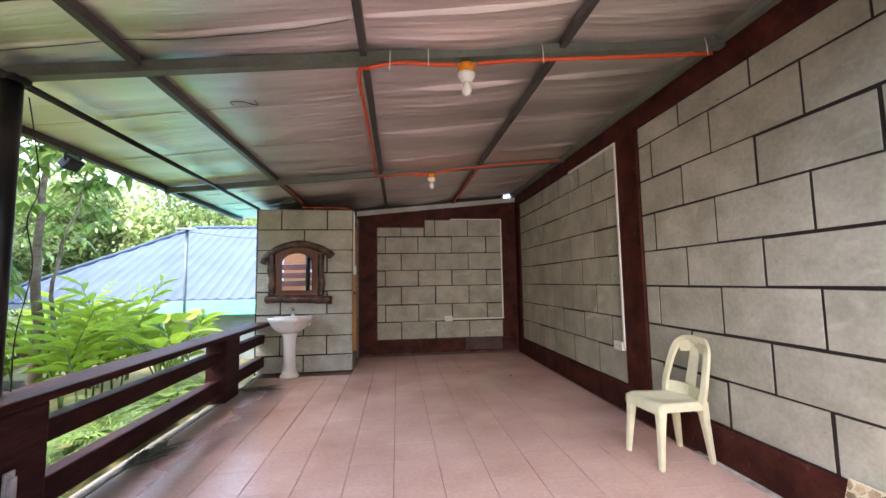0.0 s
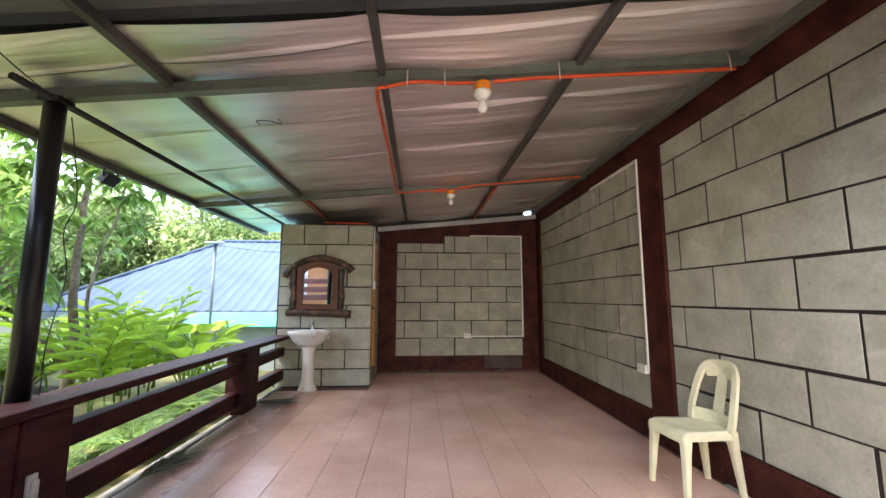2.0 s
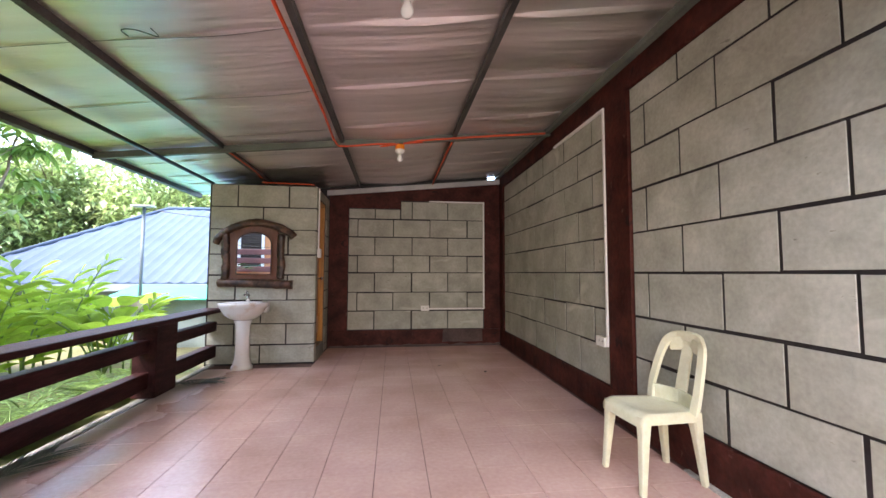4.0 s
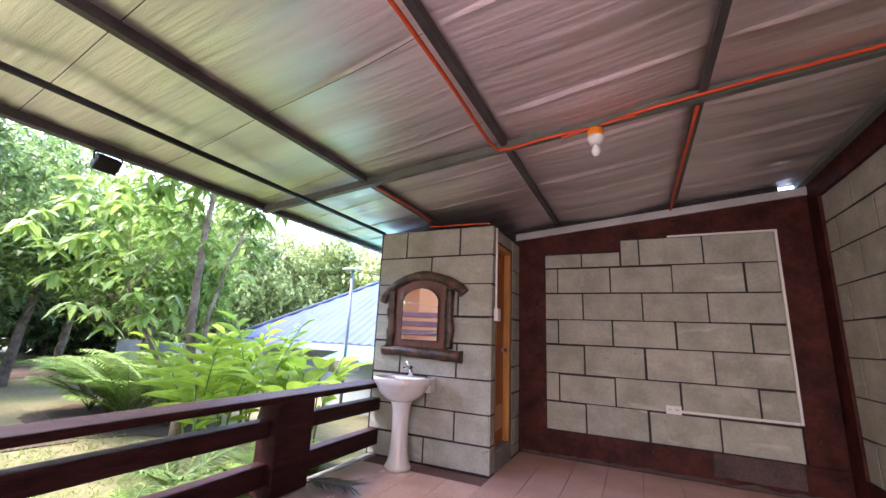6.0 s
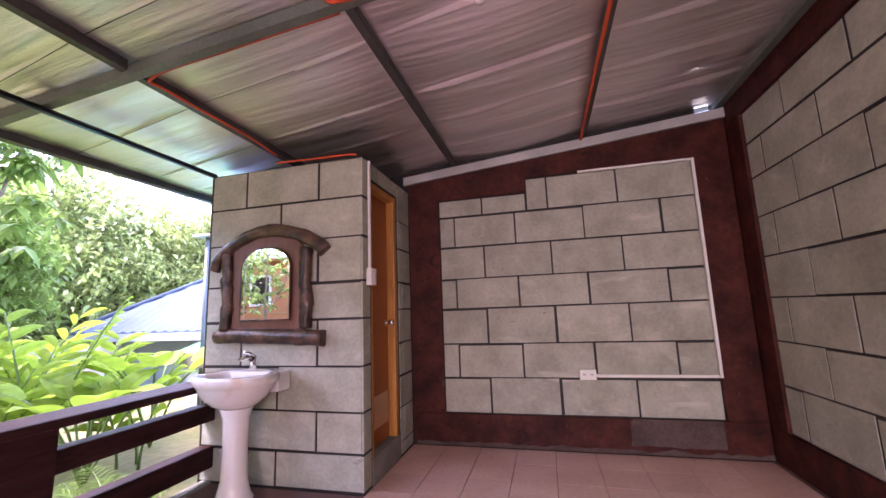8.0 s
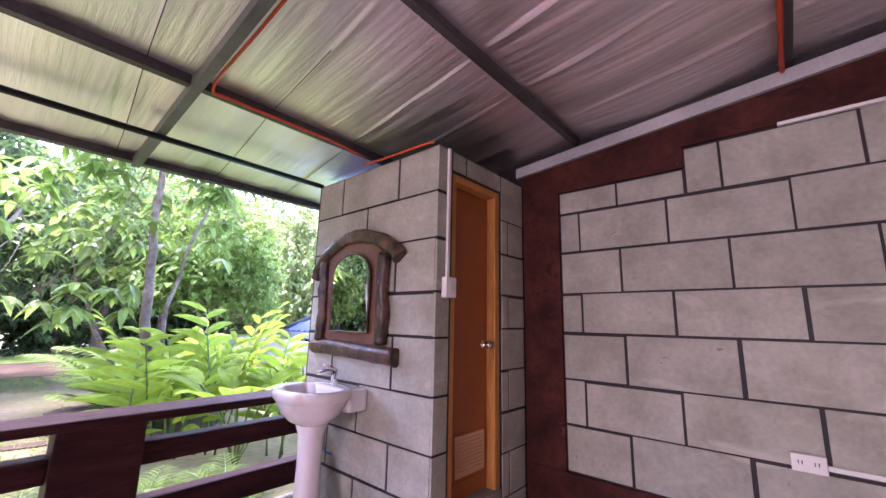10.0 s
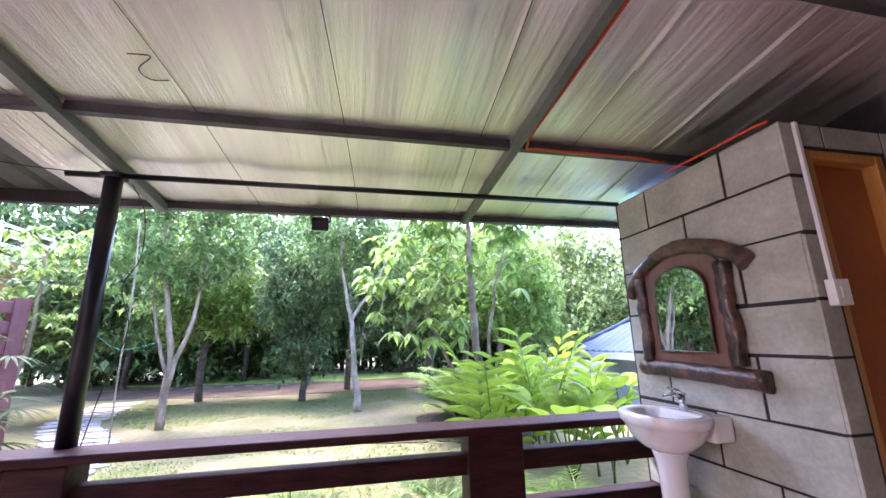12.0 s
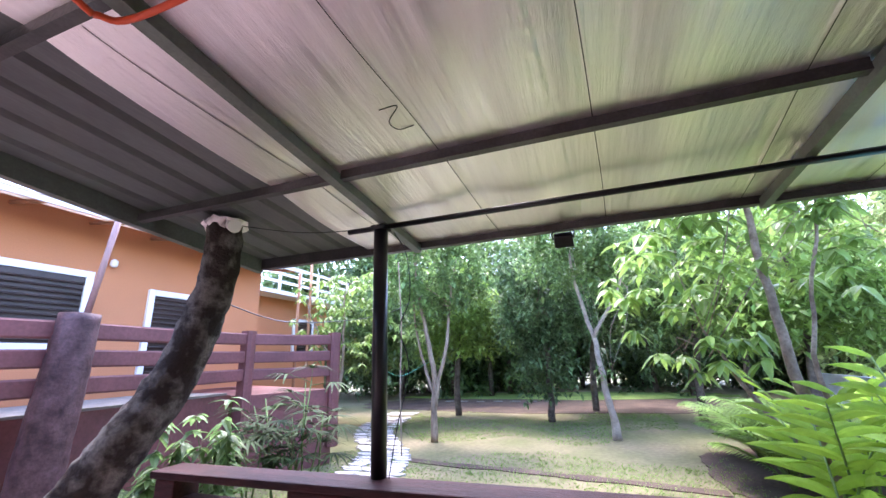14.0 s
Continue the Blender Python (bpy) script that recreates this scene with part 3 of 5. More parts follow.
for z0, z1 in ((0.20, 0.28), (0.60, 0.95), (1.0, 2.06)):
    part("moulding", boxed(-0.4405, -0.4375, D0 + 0.09, D1 - 0.10, z0, z1, bevel=0.001), DOORPAINT, leaf_ob)
vent = part("vent", boxed(-0.44, -0.428, 6.525, 6.825, 0.305, 0.54, bevel=0.003), VENT, door, "peach plastic louvred vent")
for k in range(9):
    part("slat", boxed(-0.429, -0.423, 6.545, 6.805, 0.33 + 0.022 * k, 0.342 + 0.022 * k), VENT, vent)
bm = bmesh.new()
lathe(bm, [(0.028, 0), (0.028, 0.006), (0.012, 0.01), (0.012, 0.035), (0.026, 0.045), (0.028, 0.06), (0.018, 0.072), (0.002, 0.074)], (0, 0, 0), 20)
bmesh.ops.transform(bm, matrix=pose(-0.44, 6.82, 1.08, 0, 90, 0), verts=bm.verts)
part("knob", bm, CHROME, door, "round steel door knob")

# ---- switches, sockets, mouldings ----
def wall_box(name, label, category, lo, hi, holes):
    ob = thing(name, label, category, lo)
    part("body", boxed(lo[0], hi[0], lo[1], hi[1], lo[2], hi[2], bevel=0.004), WHITE, ob)
    for h in holes:
        part("slot", boxed(*h), GROUT, ob)
    return ob


FX = XB1 + 0.012
sw = wall_box("light_switch", "white plastic light switch box on painted blocks", "switch", (FX, 6.285, 1.365), (FX + 0.04, 6.375, 1.485), [])
part("rocker", boxed(FX + 0.04, FX + 0.044, 6.315, 6.345, 1.40, 1.45, bevel=0.002), WHITE, sw)
tagged(made("switch_conduit", boxed(FX, FX + 0.018, 6.315, 6.337, 1.486, 2.30, bevel=0.003), WHITE), "white plastic cable moulding above the switch", "conduit")
wall_box("wall_socket", "white twin socket on the back wall", "socket", (1.095, YB - 0.055, 0.56), (1.225, YB - 0.012, 0.64),
         [(1.12 + 0.06 * k + 0.014 * s, 1.124 + 0.06 * k + 0.014 * s, YB - 0.0565, YB - 0.053, 0.595, 0.612) for k in (0, 1) for s in (0, 1)])
wall_box("wall_socket", "white twin socket on the long block wall", "socket", (XR - 0.055, 3.965, 0.56), (XR - 0.012, 4.10, 0.64),
         [(XR - 0.0565, XR - 0.053, 3.995 + 0.05 * k, 3.999 + 0.05 * k, 0.595, 0.612) for k in (0, 1)])
for a in ((1.226, 2.115, YB - 0.03, YB - 0.012, 0.578, 0.6), (2.115, 2.137, YB - 0.04, YB - 0.012, 0.578, 2.34), (1.22, 2.115, YB - 0.04, YB - 0.012, 2.322, 2.34)):
    tagged(made("cable_moulding", boxed(*a, bevel=0.003), WHITE), "white plastic cable moulding on the back wall", "conduit")
for a in ((XR - 0.04, XR - 0.012, 3.94, 3.963, 0.58, 2.56), (XR - 0.04, XR - 0.012, 3.963, 4.98, 2.54, 2.56)):
    tagged(made("cable_moulding", boxed(*a, bevel=0.003), WHITE), "white plastic cable moulding beside the maroon column", "conduit")

# pale flashing along the head of the back wall
bm = bmesh.new()
sloped(bm, -0.40, XR - 0.03, YB - 0.06, YB - 0.03, -0.075, 0.005)
structure("trim_flashing", bm, PALE, "pale metal strip along the top of the back wall")


# ---- orange conduits and lamps ----
def conduit(pts, label="orange flexible electrical conduit", r=0.011):
    tagged(made("conduit", tubed(curve_points(pts, 6), r, 8), ORANGE), label, "conduit", "conduits")


def under(x, y, d):
    return (x, y, roof_z(x) + d)


conduit([under(0.13, 2.60, -0.05), under(0.3, 2.6, -0.03), under(0.5, 2.6, -0.05), under(0.64, 2.62, -0.045)])
conduit([under(0.76, 2.62, -0.045), under(1.0, 2.6, -0.05), under(1.5, 2.6, -0.055), under(2.0, 2.6, -0.06), under(2.28, 2.6, -0.06)])
conduit([under(0.13, 2.60, -0.05), under(0.065, 2.70, -0.03), under(0.055, 3.3, 0.0), under(0.055, 4.2, 0.005), under(0.05, 4.95, -0.005), under(0.13, 5.06, -0.012), under(0.4, 5.065, -0.005), under(0.66, 5.07, -0.01)],
        "orange flexible conduit along a purlin")
conduit([under(0.75, 5.07, -0.01), under(0.95, 5.065, 0.01), under(1.3, 5.06, 0.015), under(1.8, 5.06, 0.02), under(2.33, 5.06, 0.02)])
conduit([under(0.5, 5.06, -0.035), under(0.62, 5.05, -0.03), under(0.7, 5.05, -0.02)], r=0.009)
conduit([under(0.74, 5.05, -0.02), under(0.85, 5.05, -0.015), under(0.95, 5.06, -0.012)], r=0.009)
conduit([under(1.28, 5.17, 0.0), under(1.275, 6.0, 0.005), under(1.27, 7.0, 0.0), under(1.27, 7.2, -0.01)], "orange flexible conduit along a purlin", 0.012)
conduit([under(0.05, 5.165, 0.035), under(-0.5, 5.165, 0.035), under(-1.02, 5.17, 0.03), under(-1.062, 5.3, 0.025), under(-1.062, 5.9, 0.025), under(-1.06, 6.2, 0.0)], r=0.008)
conduit([(-1.06, 6.20, 2.335), (-0.8, 6.22, 2.335), (-0.5, 6.22, 2.33), (-0.40, 6.23, 2.325)], r=0.008)


def hanging_lamp(x, y, z, label, boxed_orange=True):
    ob = thing("ceiling_lamp", label, "lamp", (x, y, z), "lamps under the beams")
    if boxed_orange:
        bm = bmesh.new()
        lathe(bm, [(0.046, 0), (0.05, 0.01), (0.05, 0.045), (0.044, 0.055), (0.005, 0.056)], (x, y, z + 0.0), 20)
        part("junction_box", bm, ORANGEBOX, ob, "orange plastic junction box")
    bm = bmesh.new()
    lathe(bm, [(0.02, -0.055), (0.03, -0.05), (0.052, -0.02), (0.055, -0.004), (0.05, 0.0)], (x, y, z), 22)
    part("socket", bm, WHITE, ob)
    bm = bmesh.new()
    lathe(bm, [(0.003, -0.135), (0.018, -0.13), (0.029, -0.113), (0.03, -0.098), (0.022, -0.078), (0.017, -0.05)], (x, y, z), 20)
    part("bulb", bm, CERAMIC, ob, "unlit white bulb")
    for s in (-0.022, 0.022):
        part("wire", tubed([(x + s, y, z + 0.04), (x + s, y + 0.005, roof_z(x) + 0.02)], 0.0022, 6), BLACK, ob)
    return ob


hanging_lamp(0.70, 2.64, 2.468, "white lamp socket with a bare bulb on an orange box")
hanging_lamp(0.705, 5.085, 2.488, "white lamp socket with a bare bulb on an orange box")
for x in (0.25, 0.47, 1.16, 2.24):
    tagged(made("cable_tie", tubed([under(x, 2.585, -0.08), under(x, 2.59, 0.0), under(x + 0.003, 2.61, 0.06)], 0.003, 6), WHITE), "white plastic cable tie on a beam", "cable tie")

# flood lamp under the eave
flood = thing("flood_lamp", "small black flood lamp hung under the eave", "lamp", (-2.3, 3.83, 2.25))
part("bracket", tubed(curve_points([(-2.3, 3.76, 2.24), (-2.3, 3.76, 2.30), (-2.3, 3.84, 2.31), (-2.3, 3.91, 2.30), (-2.3, 3.91, 2.24)], 4), 0.006, 6), BLACK, flood)
bm = bmesh.new()
box(bm, -0.035, 0.035, -0.07, 0.07, -0.05, 0.05, bevel=0.01)
bmesh.ops.transform(bm, matrix=pose(-2.31, 3.835, 2.235, 0, 40, 0), verts=bm.verts)
part("housing", bm, BLACK, flood)
bm = bmesh.new()
box(bm, -0.039, -0.034, -0.055, 0.055, -0.038, 0.038, bevel=0.003)
bmesh.ops.transform(bm, matrix=pose(-2.31, 3.835, 2.235, 0, 40, 0), verts=bm.verts)
part("lens", bm, CERAMIC, flood)

# dark cables by the black post
tagged(made("cable", tubed(curve_points([(-1.69, 2.72, 2.27), (-1.72, 2.80, 2.1), (-1.70, 2.83, 1.8), (-1.69, 2.76, 1.6), (-1.7, 2.82, 1.35), (-1.69, 2.74, 1.0), (-1.66, 2.70, 0.72)]), 0.003, 6), BLACK), "thin dark cable hanging beside the post", "cable")
tagged(made("cable", tubed(curve_points([(-1.66, 2.56, 2.31), (-1.5, 2.1, 2.30), (-1.37, 1.55, 2.40)]), 0.0035, 6), BLACK), "thin dark cable slung under the roof", "cable")
plate = thing("switch_plate", "dusty grey plastic plate screwed to the maroon railing post", "plate", (-1.5, 2.5, 0.3))
GREYPLASTIC = material("dusty_grey_plastic", (0.42, 0.41, 0.40), 0.5, vary=0.2, scale=12, bump=0.05)
part("body", boxed(RX1 + 0.035, RX1 + 0.05, 2.505, 2.555, 0.18, 0.40, bevel=0.004), GREYPLASTIC, plate)
part("cover", boxed(RX1 + 0.05, RX1 + 0.062, 2.515, 2.552, 0.24, 0.37, bevel=0.003), GREYPLASTIC, plate)

# ---- plastic chair ----
chair = thing("chair", "cream moulded plastic chair standing against the block wall", "chair", (2.15, 3.05, 0))
CH = pose(2.16, 3.06, 0, 0, 0, 4) @ Matrix.Diagonal((0.94, 0.87, 0.965, 1.0))


def chair_part(name, bm):
    bmesh.ops.transform(bm, matrix=CH, verts=bm.verts)
    return part(name, bm, CHAIRPLASTIC, chair)


bm = bmesh.new()
nu, nv = 14, 14
grid = [[bm.verts.new((-0.215 + 0.39 * i / nu, (-0.195 + 0.39 * j / nv) * (1 - 0.12 * i / nu),
                       0.432 - 0.026 * math.sin(math.pi * i / nu) * math.sin(math.pi * j / nv) - 0.02 * max(0, 1 - i / 2.0) ** 2 - 0.012 * (i / nu))) for j in range(nv + 1)] for i in range(nu + 1)]
for i in range(nu):
    for j in range(nv):
        bm.faces.new((grid[i][j], grid[i + 1][j], grid[i + 1][j + 1], grid[i][j + 1])).smooth = True
loop = [grid[i][0] for i in range(nu + 1)] + [grid[nu][j] for j in range(1, nv + 1)] + [grid[i][nv] for i in range(nu - 1, -1, -1)] + [grid[0][j] for j in range(nv - 1, 0, -1)]
low = [bm.verts.new((v.co.x * 1.04, v.co.y * 1.04, v.co.z - 0.018)) for v in loop]
for k in range(len(loop)):
    bm.faces.new((loop[k], loop[(k + 1) % len(loop)], low[(k + 1) % len(low)], low[k])).smooth = True
skirt = [bm.verts.new((v.co.x * 1.005, v.co.y * 1.005, v.co.z - 0.04)) for v in low]
for k in range(len(low)):
    bm.faces.new((low[k], low[(k + 1) % len(low)], skirt[(k + 1) % len(low)], skirt[k])).smooth = True
chair_part("seat", bm)
for sx, sy, fx, fy in ((-0.19, -0.165, -0.225, -0.19), (-0.19, 0.165, -0.225, 0.19), (0.16, -0.145, 0.205, -0.165), (0.16, 0.145, 0.205, 0.165)):
    bm = bmesh.new()
    ribbon(bm, [(sx, sy, 0.41), ((sx * 2 + fx) / 3, (sy * 2 + fy) / 3, 0.27), (fx, fy, 0.0)], (0, 1, 0), 0.078, 0.062, 0.5)
    chair_part("leg", bm)


def back_x(z, y=0.0):
    """The back leans, and its sides come forward."""
    return 0.17 + 0.24 * (z - 0.41) - 1.3 * y * y


bm = bmesh.new()
arc = [(-0.19, 0.41), (-0.198, 0.5), (-0.19, 0.6), (-0.176, 0.70), (-0.15, 0.775), (-0.08, 0.812), (0.08, 0.812), (0.15, 0.775), (0.176, 0.70), (0.19, 0.6), (0.198, 0.5), (0.19, 0.41)]
ribbon(bm, curve_points([(back_x(z, y), y, z) for y, z in arc], 4), (1.0, 0, 0.01), 0.022, 0.066)
chair_part("back_frame", bm)
bm = bmesh.new()
ribbon(bm, curve_points([(back_x(z) + 0.008, 0.0, z) for z in (0.41, 0.52, 0.66, 0.79)], 4), (0, 1, 0), 0.10, 0.016, 0.85)
chair_part("splat", bm)
bm = bmesh.new()
ribbon(bm, curve_points([(back_x(0.775, 0.13), -0.13, 0.76), (back_x(0.785) + 0.004, 0.0, 0.775), (back_x(0.775, 0.13), 0.13, 0.76)], 4), (0, 0, 1), 0.085, 0.016)
chair_part("top_panel", bm)
bm = bmesh.new()
ribbon(bm, curve_points([(back_x(0.45, 0.175), -0.175, 0.45), (back_x(0.45) + 0.004, 0.0, 0.45), (back_x(0.45, 0.175), 0.175, 0.45)], 4), (0, 0, 1), 0.10, 0.018)
chair_part("lower_panel", bm)

# patterned stone slab leaning on the long wall
slab = thing("stone_slab", "crazy-paved brown and cream stone slab leaning on the wall", "slab", (2.3, 1.8, 0))
SL = pose(XR - 0.135, 1.4, 0.0, 0, 18, 0)
bm = bmesh.new()
box(bm, -0.012, 0.0, 0.0, 0.72, 0.0, 0.30, bevel=0.003)
bmesh.ops.transform(bm, matrix=SL, verts=bm.verts)
part("backing", bm, material("cream_slab_joint", (0.5, 0.46, 0.35), 0.8), slab)
STONE = material("mottled_brown_stone", (0.28, 0.20, 0.13), 0.6, vary=0.3, scale=12, fine=90, piece=0.35, tint=(0.38, 0.31, 0.21))
rnd = random.Random(2)
for i in range(14):
    for j in range(6):
        cy, cz = 0.03 + 0.051 * i + (0.022 if j % 2 else 0), 0.028 + 0.049 * j
        n = rnd.choice((5, 6))
        a0 = rnd.uniform(0, 6)
        bm = bmesh.new()
        prism(bm, [(min(0.715, max(0.005, cy + 0.028 * rnd.uniform(0.75, 1.05) * math.cos(a0 + 6.283 * k / n))), min(0.295, max(0.005, cz + 0.026 * rnd.uniform(0.75, 1.05) * math.sin(a0 + 6.283 * k / n)))) for k in range(n)],
              "x", -0.017, -0.010)
        bmesh.ops.transform(bm, matrix=SL, verts=bm.verts)
        part("stone", bm, STONE, slab)

# cement smeared along the foot of the long wall, and a bare patch on the back wall's base
bm = bmesh.new()
edge = [(XR - 0.06 - 0.03 * noise.noise((y * 3, 0, 0)) - 0.015 * noise.noise((y * 17, 4, 0)), y) for y in np.linspace(0.9, 3.1, 70)]
prism(bm, edge + [(XR - 0.022, 3.1), (XR - 0.022, 0.9)], "z", 0.001, 0.009)
structure("trim_cement_east", bm, material("pale_rough_cement", (0.42, 0.39, 0.35), 0.9, vary=0.3, scale=12, fine=70, bump=0.6), "pale rough cement smeared along the wall's foot")
bm = bmesh.new()
edge = [(1.45 + 0.03 * noise.noise((z * 9, 0, 7)), z) for z in np.linspace(0.262, 0.06, 10)] + [(x, 0.06 + 0.02 * noise.noise((x * 8, 3, 0))) for x in np.linspace(1.5, 2.1, 20)]
prism(bm, edge + [(2.1, 0.262)], "y", YB - 0.032, YB - 0.027)
structure("trim_cement_north", bm, material("brown_grey_cement", (0.085, 0.055, 0.05), 0.85, vary=0.3, scale=6, fine=50, bump=0.5), "brownish bare cement patch on the wall's foot")
bm = bmesh.new()
edge = [(x, 0.03 + 0.025 * noise.noise((x * 6, 9, 0)) + 0.012 * noise.noise((x * 21, 2, 0))) for x in np.linspace(-0.33, XR - 0.03, 60)]
prism(bm, edge + [(XR - 0.03, 0.001), (-0.33, 0.001)], "y", YB - 0.036, YB - 0.026)
structure("trim_mortar_north", bm, bpy.data.materials["brown_grey_cement"], "uneven mortar line at the wall's foot")

# leaning trunk that carries the roof near the open end
trunk = thing("leaning_log", "leaning bare tree trunk with mottled bark under the roof", "trunk", (-0.75, 0.85, 0))
bm = bmesh.new()
log(bm, [(-0.72, 0.86, -0.02), (-0.86, 1.0, 0.45), (-0.96, 1.1, 0.67), (-1.09, 1.2, 0.96), (-1.28, 1.28, 1.30), (-1.39, 1.36, 1.70), (-1.43, 1.42, 2.09), (-1.41, 1.45, 2.42)], 0.165, 0.122, 5.0, 0.12, 20, 9)
part("bark", bm, LICHEN, trunk)
bm = bmesh.new()
log(bm, [(-1.46, 1.33, 1.95), (-1.52, 1.29, 2.0)], 0.03, 0.02, 2.0, 0.2, 10, 3)
part("knot", bm, LICHEN, trunk)
wrap = bmesh.new()
rings = []
for j in range(4):
    ring = []
    for k in range(22):
        a = 6.283 * k / 22
        f = 0.108 + 0.016 * j + 0.028 * noise.noise((3 * math.cos(a), 3 * math.sin(a), j * 1.3)) + 0.015 * noise.noise((9 * math.cos(a), 9 * math.sin(a), j * 3.0))
        ring.append(wrap.verts.new((-1.41 + f * math.cos(a), 1.45 + f * math.sin(a), 2.385 + 0.018 * j + 0.05 * noise.noise((4 * math.cos(a), 4 * math.sin(a), 8 + j * 0.4)))))
    rings.append(ring)
for a, b in zip(rings, rings[1:]):
    for k in range(22):
        wrap.faces.new((a[k], a[(k + 1) % 22], b[(k + 1) % 22], b[k]))
tagged(made("foil_scrap", wrap, FOIL), "crumpled torn foil round the top of the trunk", "foil")
lamp = thing("spot_lamp", "small white spot lamp fixed to the top of the trunk", "lamp", (-1.36, 1.57, 2.30))
part("shell", tubed([(-1.36, 1.54, 2.40), (-1.34, 1.62, 2.37)], [0.03, 0.05], 14), WHITE, lamp)
part("bracket", boxed(-1.45, -1.37, 1.38, 1.56, 2.41, 2.425, bevel=0.004), WHITE, lamp)


# ---- plants ----
class Leaves:
    """Collects many leaves into one mesh."""
    def __init__(self):
        self.v, self.f = [], []

    def leaf(self, p, d, length, width, droop=0.25, bends=1, up=None):
        d = d.normalized()
        side = d.cross(up or Vector((0, 0, 1)))
        side = side.normalized() if side.length > 0.05 else Vector((1, 0, 0))
        nrm = side.cross(d)
        i = len(self.v)
        if bends == 1:
            m = p + d * length * 0.45 + nrm * width * 0.12
            t = p + d * length - Vector((0, 0, droop * length))
            self.v += [p, m + side * width / 2, t, m - side * width / 2]
            self.f += [(i, i + 1, i + 2), (i, i + 2, i + 3)]
            return
        ring = []
        for k in range(bends + 1):
            u = k / bends
            c = p + d * length * u - Vector((0, 0, droop * length * u * u))
            w = width / 2 * max(0.03, math.sin(math.pi * min(1, 0.08 + 0.92 * u) ** 0.8)) if k < bends else 0.002
            ring.append((c + side * w + nrm * w * 0.25, c, c - side * w + nrm * w * 0.25))
        for a in ring:
            self.v += list(a)
        for k in range(bends):
            a, b = i + 3 * k, i + 3 * k + 3
            self.f += [(a, a + 1, b + 1, b), (a + 1, a + 2, b + 2, b + 1)]

    def mesh(self, name, mat):
        me = bpy.data.meshes.new(name)
        me.from_pydata([tuple(v) for v in self.v], [], self.f)
        me.materials.append(mat)
        return me


def rand_dir(r):
    while True:
        v = Vector((r.uniform(-1, 1), r.uniform(-1, 1), r.uniform(-1, 1)))
        if 0.05 < v.length < 1:
            return v.normalized()


def whorls(L, r, centre, radii, n, size):
    """Drooping leaves in loose rosettes at the ends of unseen twigs."""
    for _ in range(max(1, n // 8)):
        d = rand_dir(r)
        rad = r.uniform(0.2, 1.0) ** 0.6 * (1 + 0.4 * noise.noise(d * 2.3 + Vector(centre)))
        c = Vector(centre) + Vector((d.x * radii[0], d.y * radii[1], d.z * radii[2])) * rad
        a0, tip = r.uniform(0, 6.28), r.uniform(-0.5, 0.1)
        m = r.randint(5, 9)
        for k in range(m):
            a = a0 + 6.283 * k / m + r.uniform(-0.25, 0.25)
            s = size * r.uniform(0.7, 1.25)
            L.leaf(c + rand_dir(r) * 0.02, Vector((math.cos(a), math.sin(a), tip + r.uniform(-0.25, 0.25))), s, s * r.uniform(0.38, 0.5), r.uniform(0.25, 0.6), 3)


def crown_leaves(L, r, centre, radii, n, size, clump=0.35, hang=0.3):
    """Leaves in clumps through an uneven ellipsoid, thicker towards its outside."""
    per = 26
    for _ in range(max(1, n // per)):
        d = rand_dir(r)
        rad = r.uniform(0.25, 1.0) ** 0.55 * (1 + 0.35 * noise.noise(d * 2.3 + Vector(centre)))
        c = Vector(centre) + Vector((d.x * radii[0], d.y * radii[1], d.z * radii[2])) * rad
        for _ in range(per):
            p = c + rand_dir(r) * clump * r.uniform(0.1, 1)
            q = rand_dir(r)
            q.z = q.z * 0.6 - hang
            s = size * r.uniform(0.6, 1.3)
            L.leaf(p, q, s, s * r.uniform(0.45, 0.68))


def tree(label, x, y, stems, crowns, leaf_size, n, mat, bark=BARK, seed=0, clump=0.35, hang=0.3, category="tree", group="", rosettes=False):
    """stems: lists of (dx, dy, z, radius); crowns: (dx, dy, z, rx, ry, rz)."""
    r = random.Random(seed)
    ob = thing("tree", label, category, (x, y, GROUND), group)
    for s in stems:
        bm = bmesh.new()
        pts = curve_points([(x + a, y + b, z) for a, b, z, _ in s], 4)
        rad = np.interp(np.linspace(0, len(s) - 1, len(pts)), range(len(s)), [q[3] for q in s])
        tube(bm, [p + Vector((0.045 * noise.noise(p * 3), 0.045 * noise.noise(p * 3 + Vector((9, 0, 0))), 0)) for p in pts], [float(q) for q in rad], 9)
        part("trunk", bm, bark, ob)
    L = Leaves()
    total = sum(c[3] * c[4] * c[5] for c in crowns)
    bm = bmesh.new()
    for cx, cy, cz, rx, ry, rz in crowns:
        if rosettes:
            whorls(L, r, (x + cx, y + cy, cz), (rx, ry, rz), int(n * rx * ry * rz / total), leaf_size)
        else:
            crown_leaves(L, r, (x + cx, y + cy, cz), (rx, ry, rz), int(n * rx * ry * rz / total), leaf_size, clump, hang)
        for _ in range(4):
            st = r.choice(stems)
            q = st[-1]
            d = rand_dir(r)
            a = Vector((x + q[0], y + q[1], q[2] * r.uniform(0.8, 1.0)))
            e = Vector((x + cx + d.x * rx * 0.8, y + cy + d.y * ry * 0.8, cz + d.z * rz * 0.7))
            tube(bm, curve_points([a, (a + e) / 2 + rand_dir(r) * 0.16 + Vector((0, 0, 0.12)), e], 3), [q[3] * 0.5, q[3] * 0.42, q[3] * 0.36, q[3] * 0.3, q[3] * 0.22, q[3] * 0.16, 0.006], 5)
    part("branch_work", bm, bark, ob)
    crown = new("crown", L.mesh("crown", mat))
    crown.parent = ob
    crown.matrix_parent_inverse = ob.matrix_world.inverted()
    return ob


G = GROUND
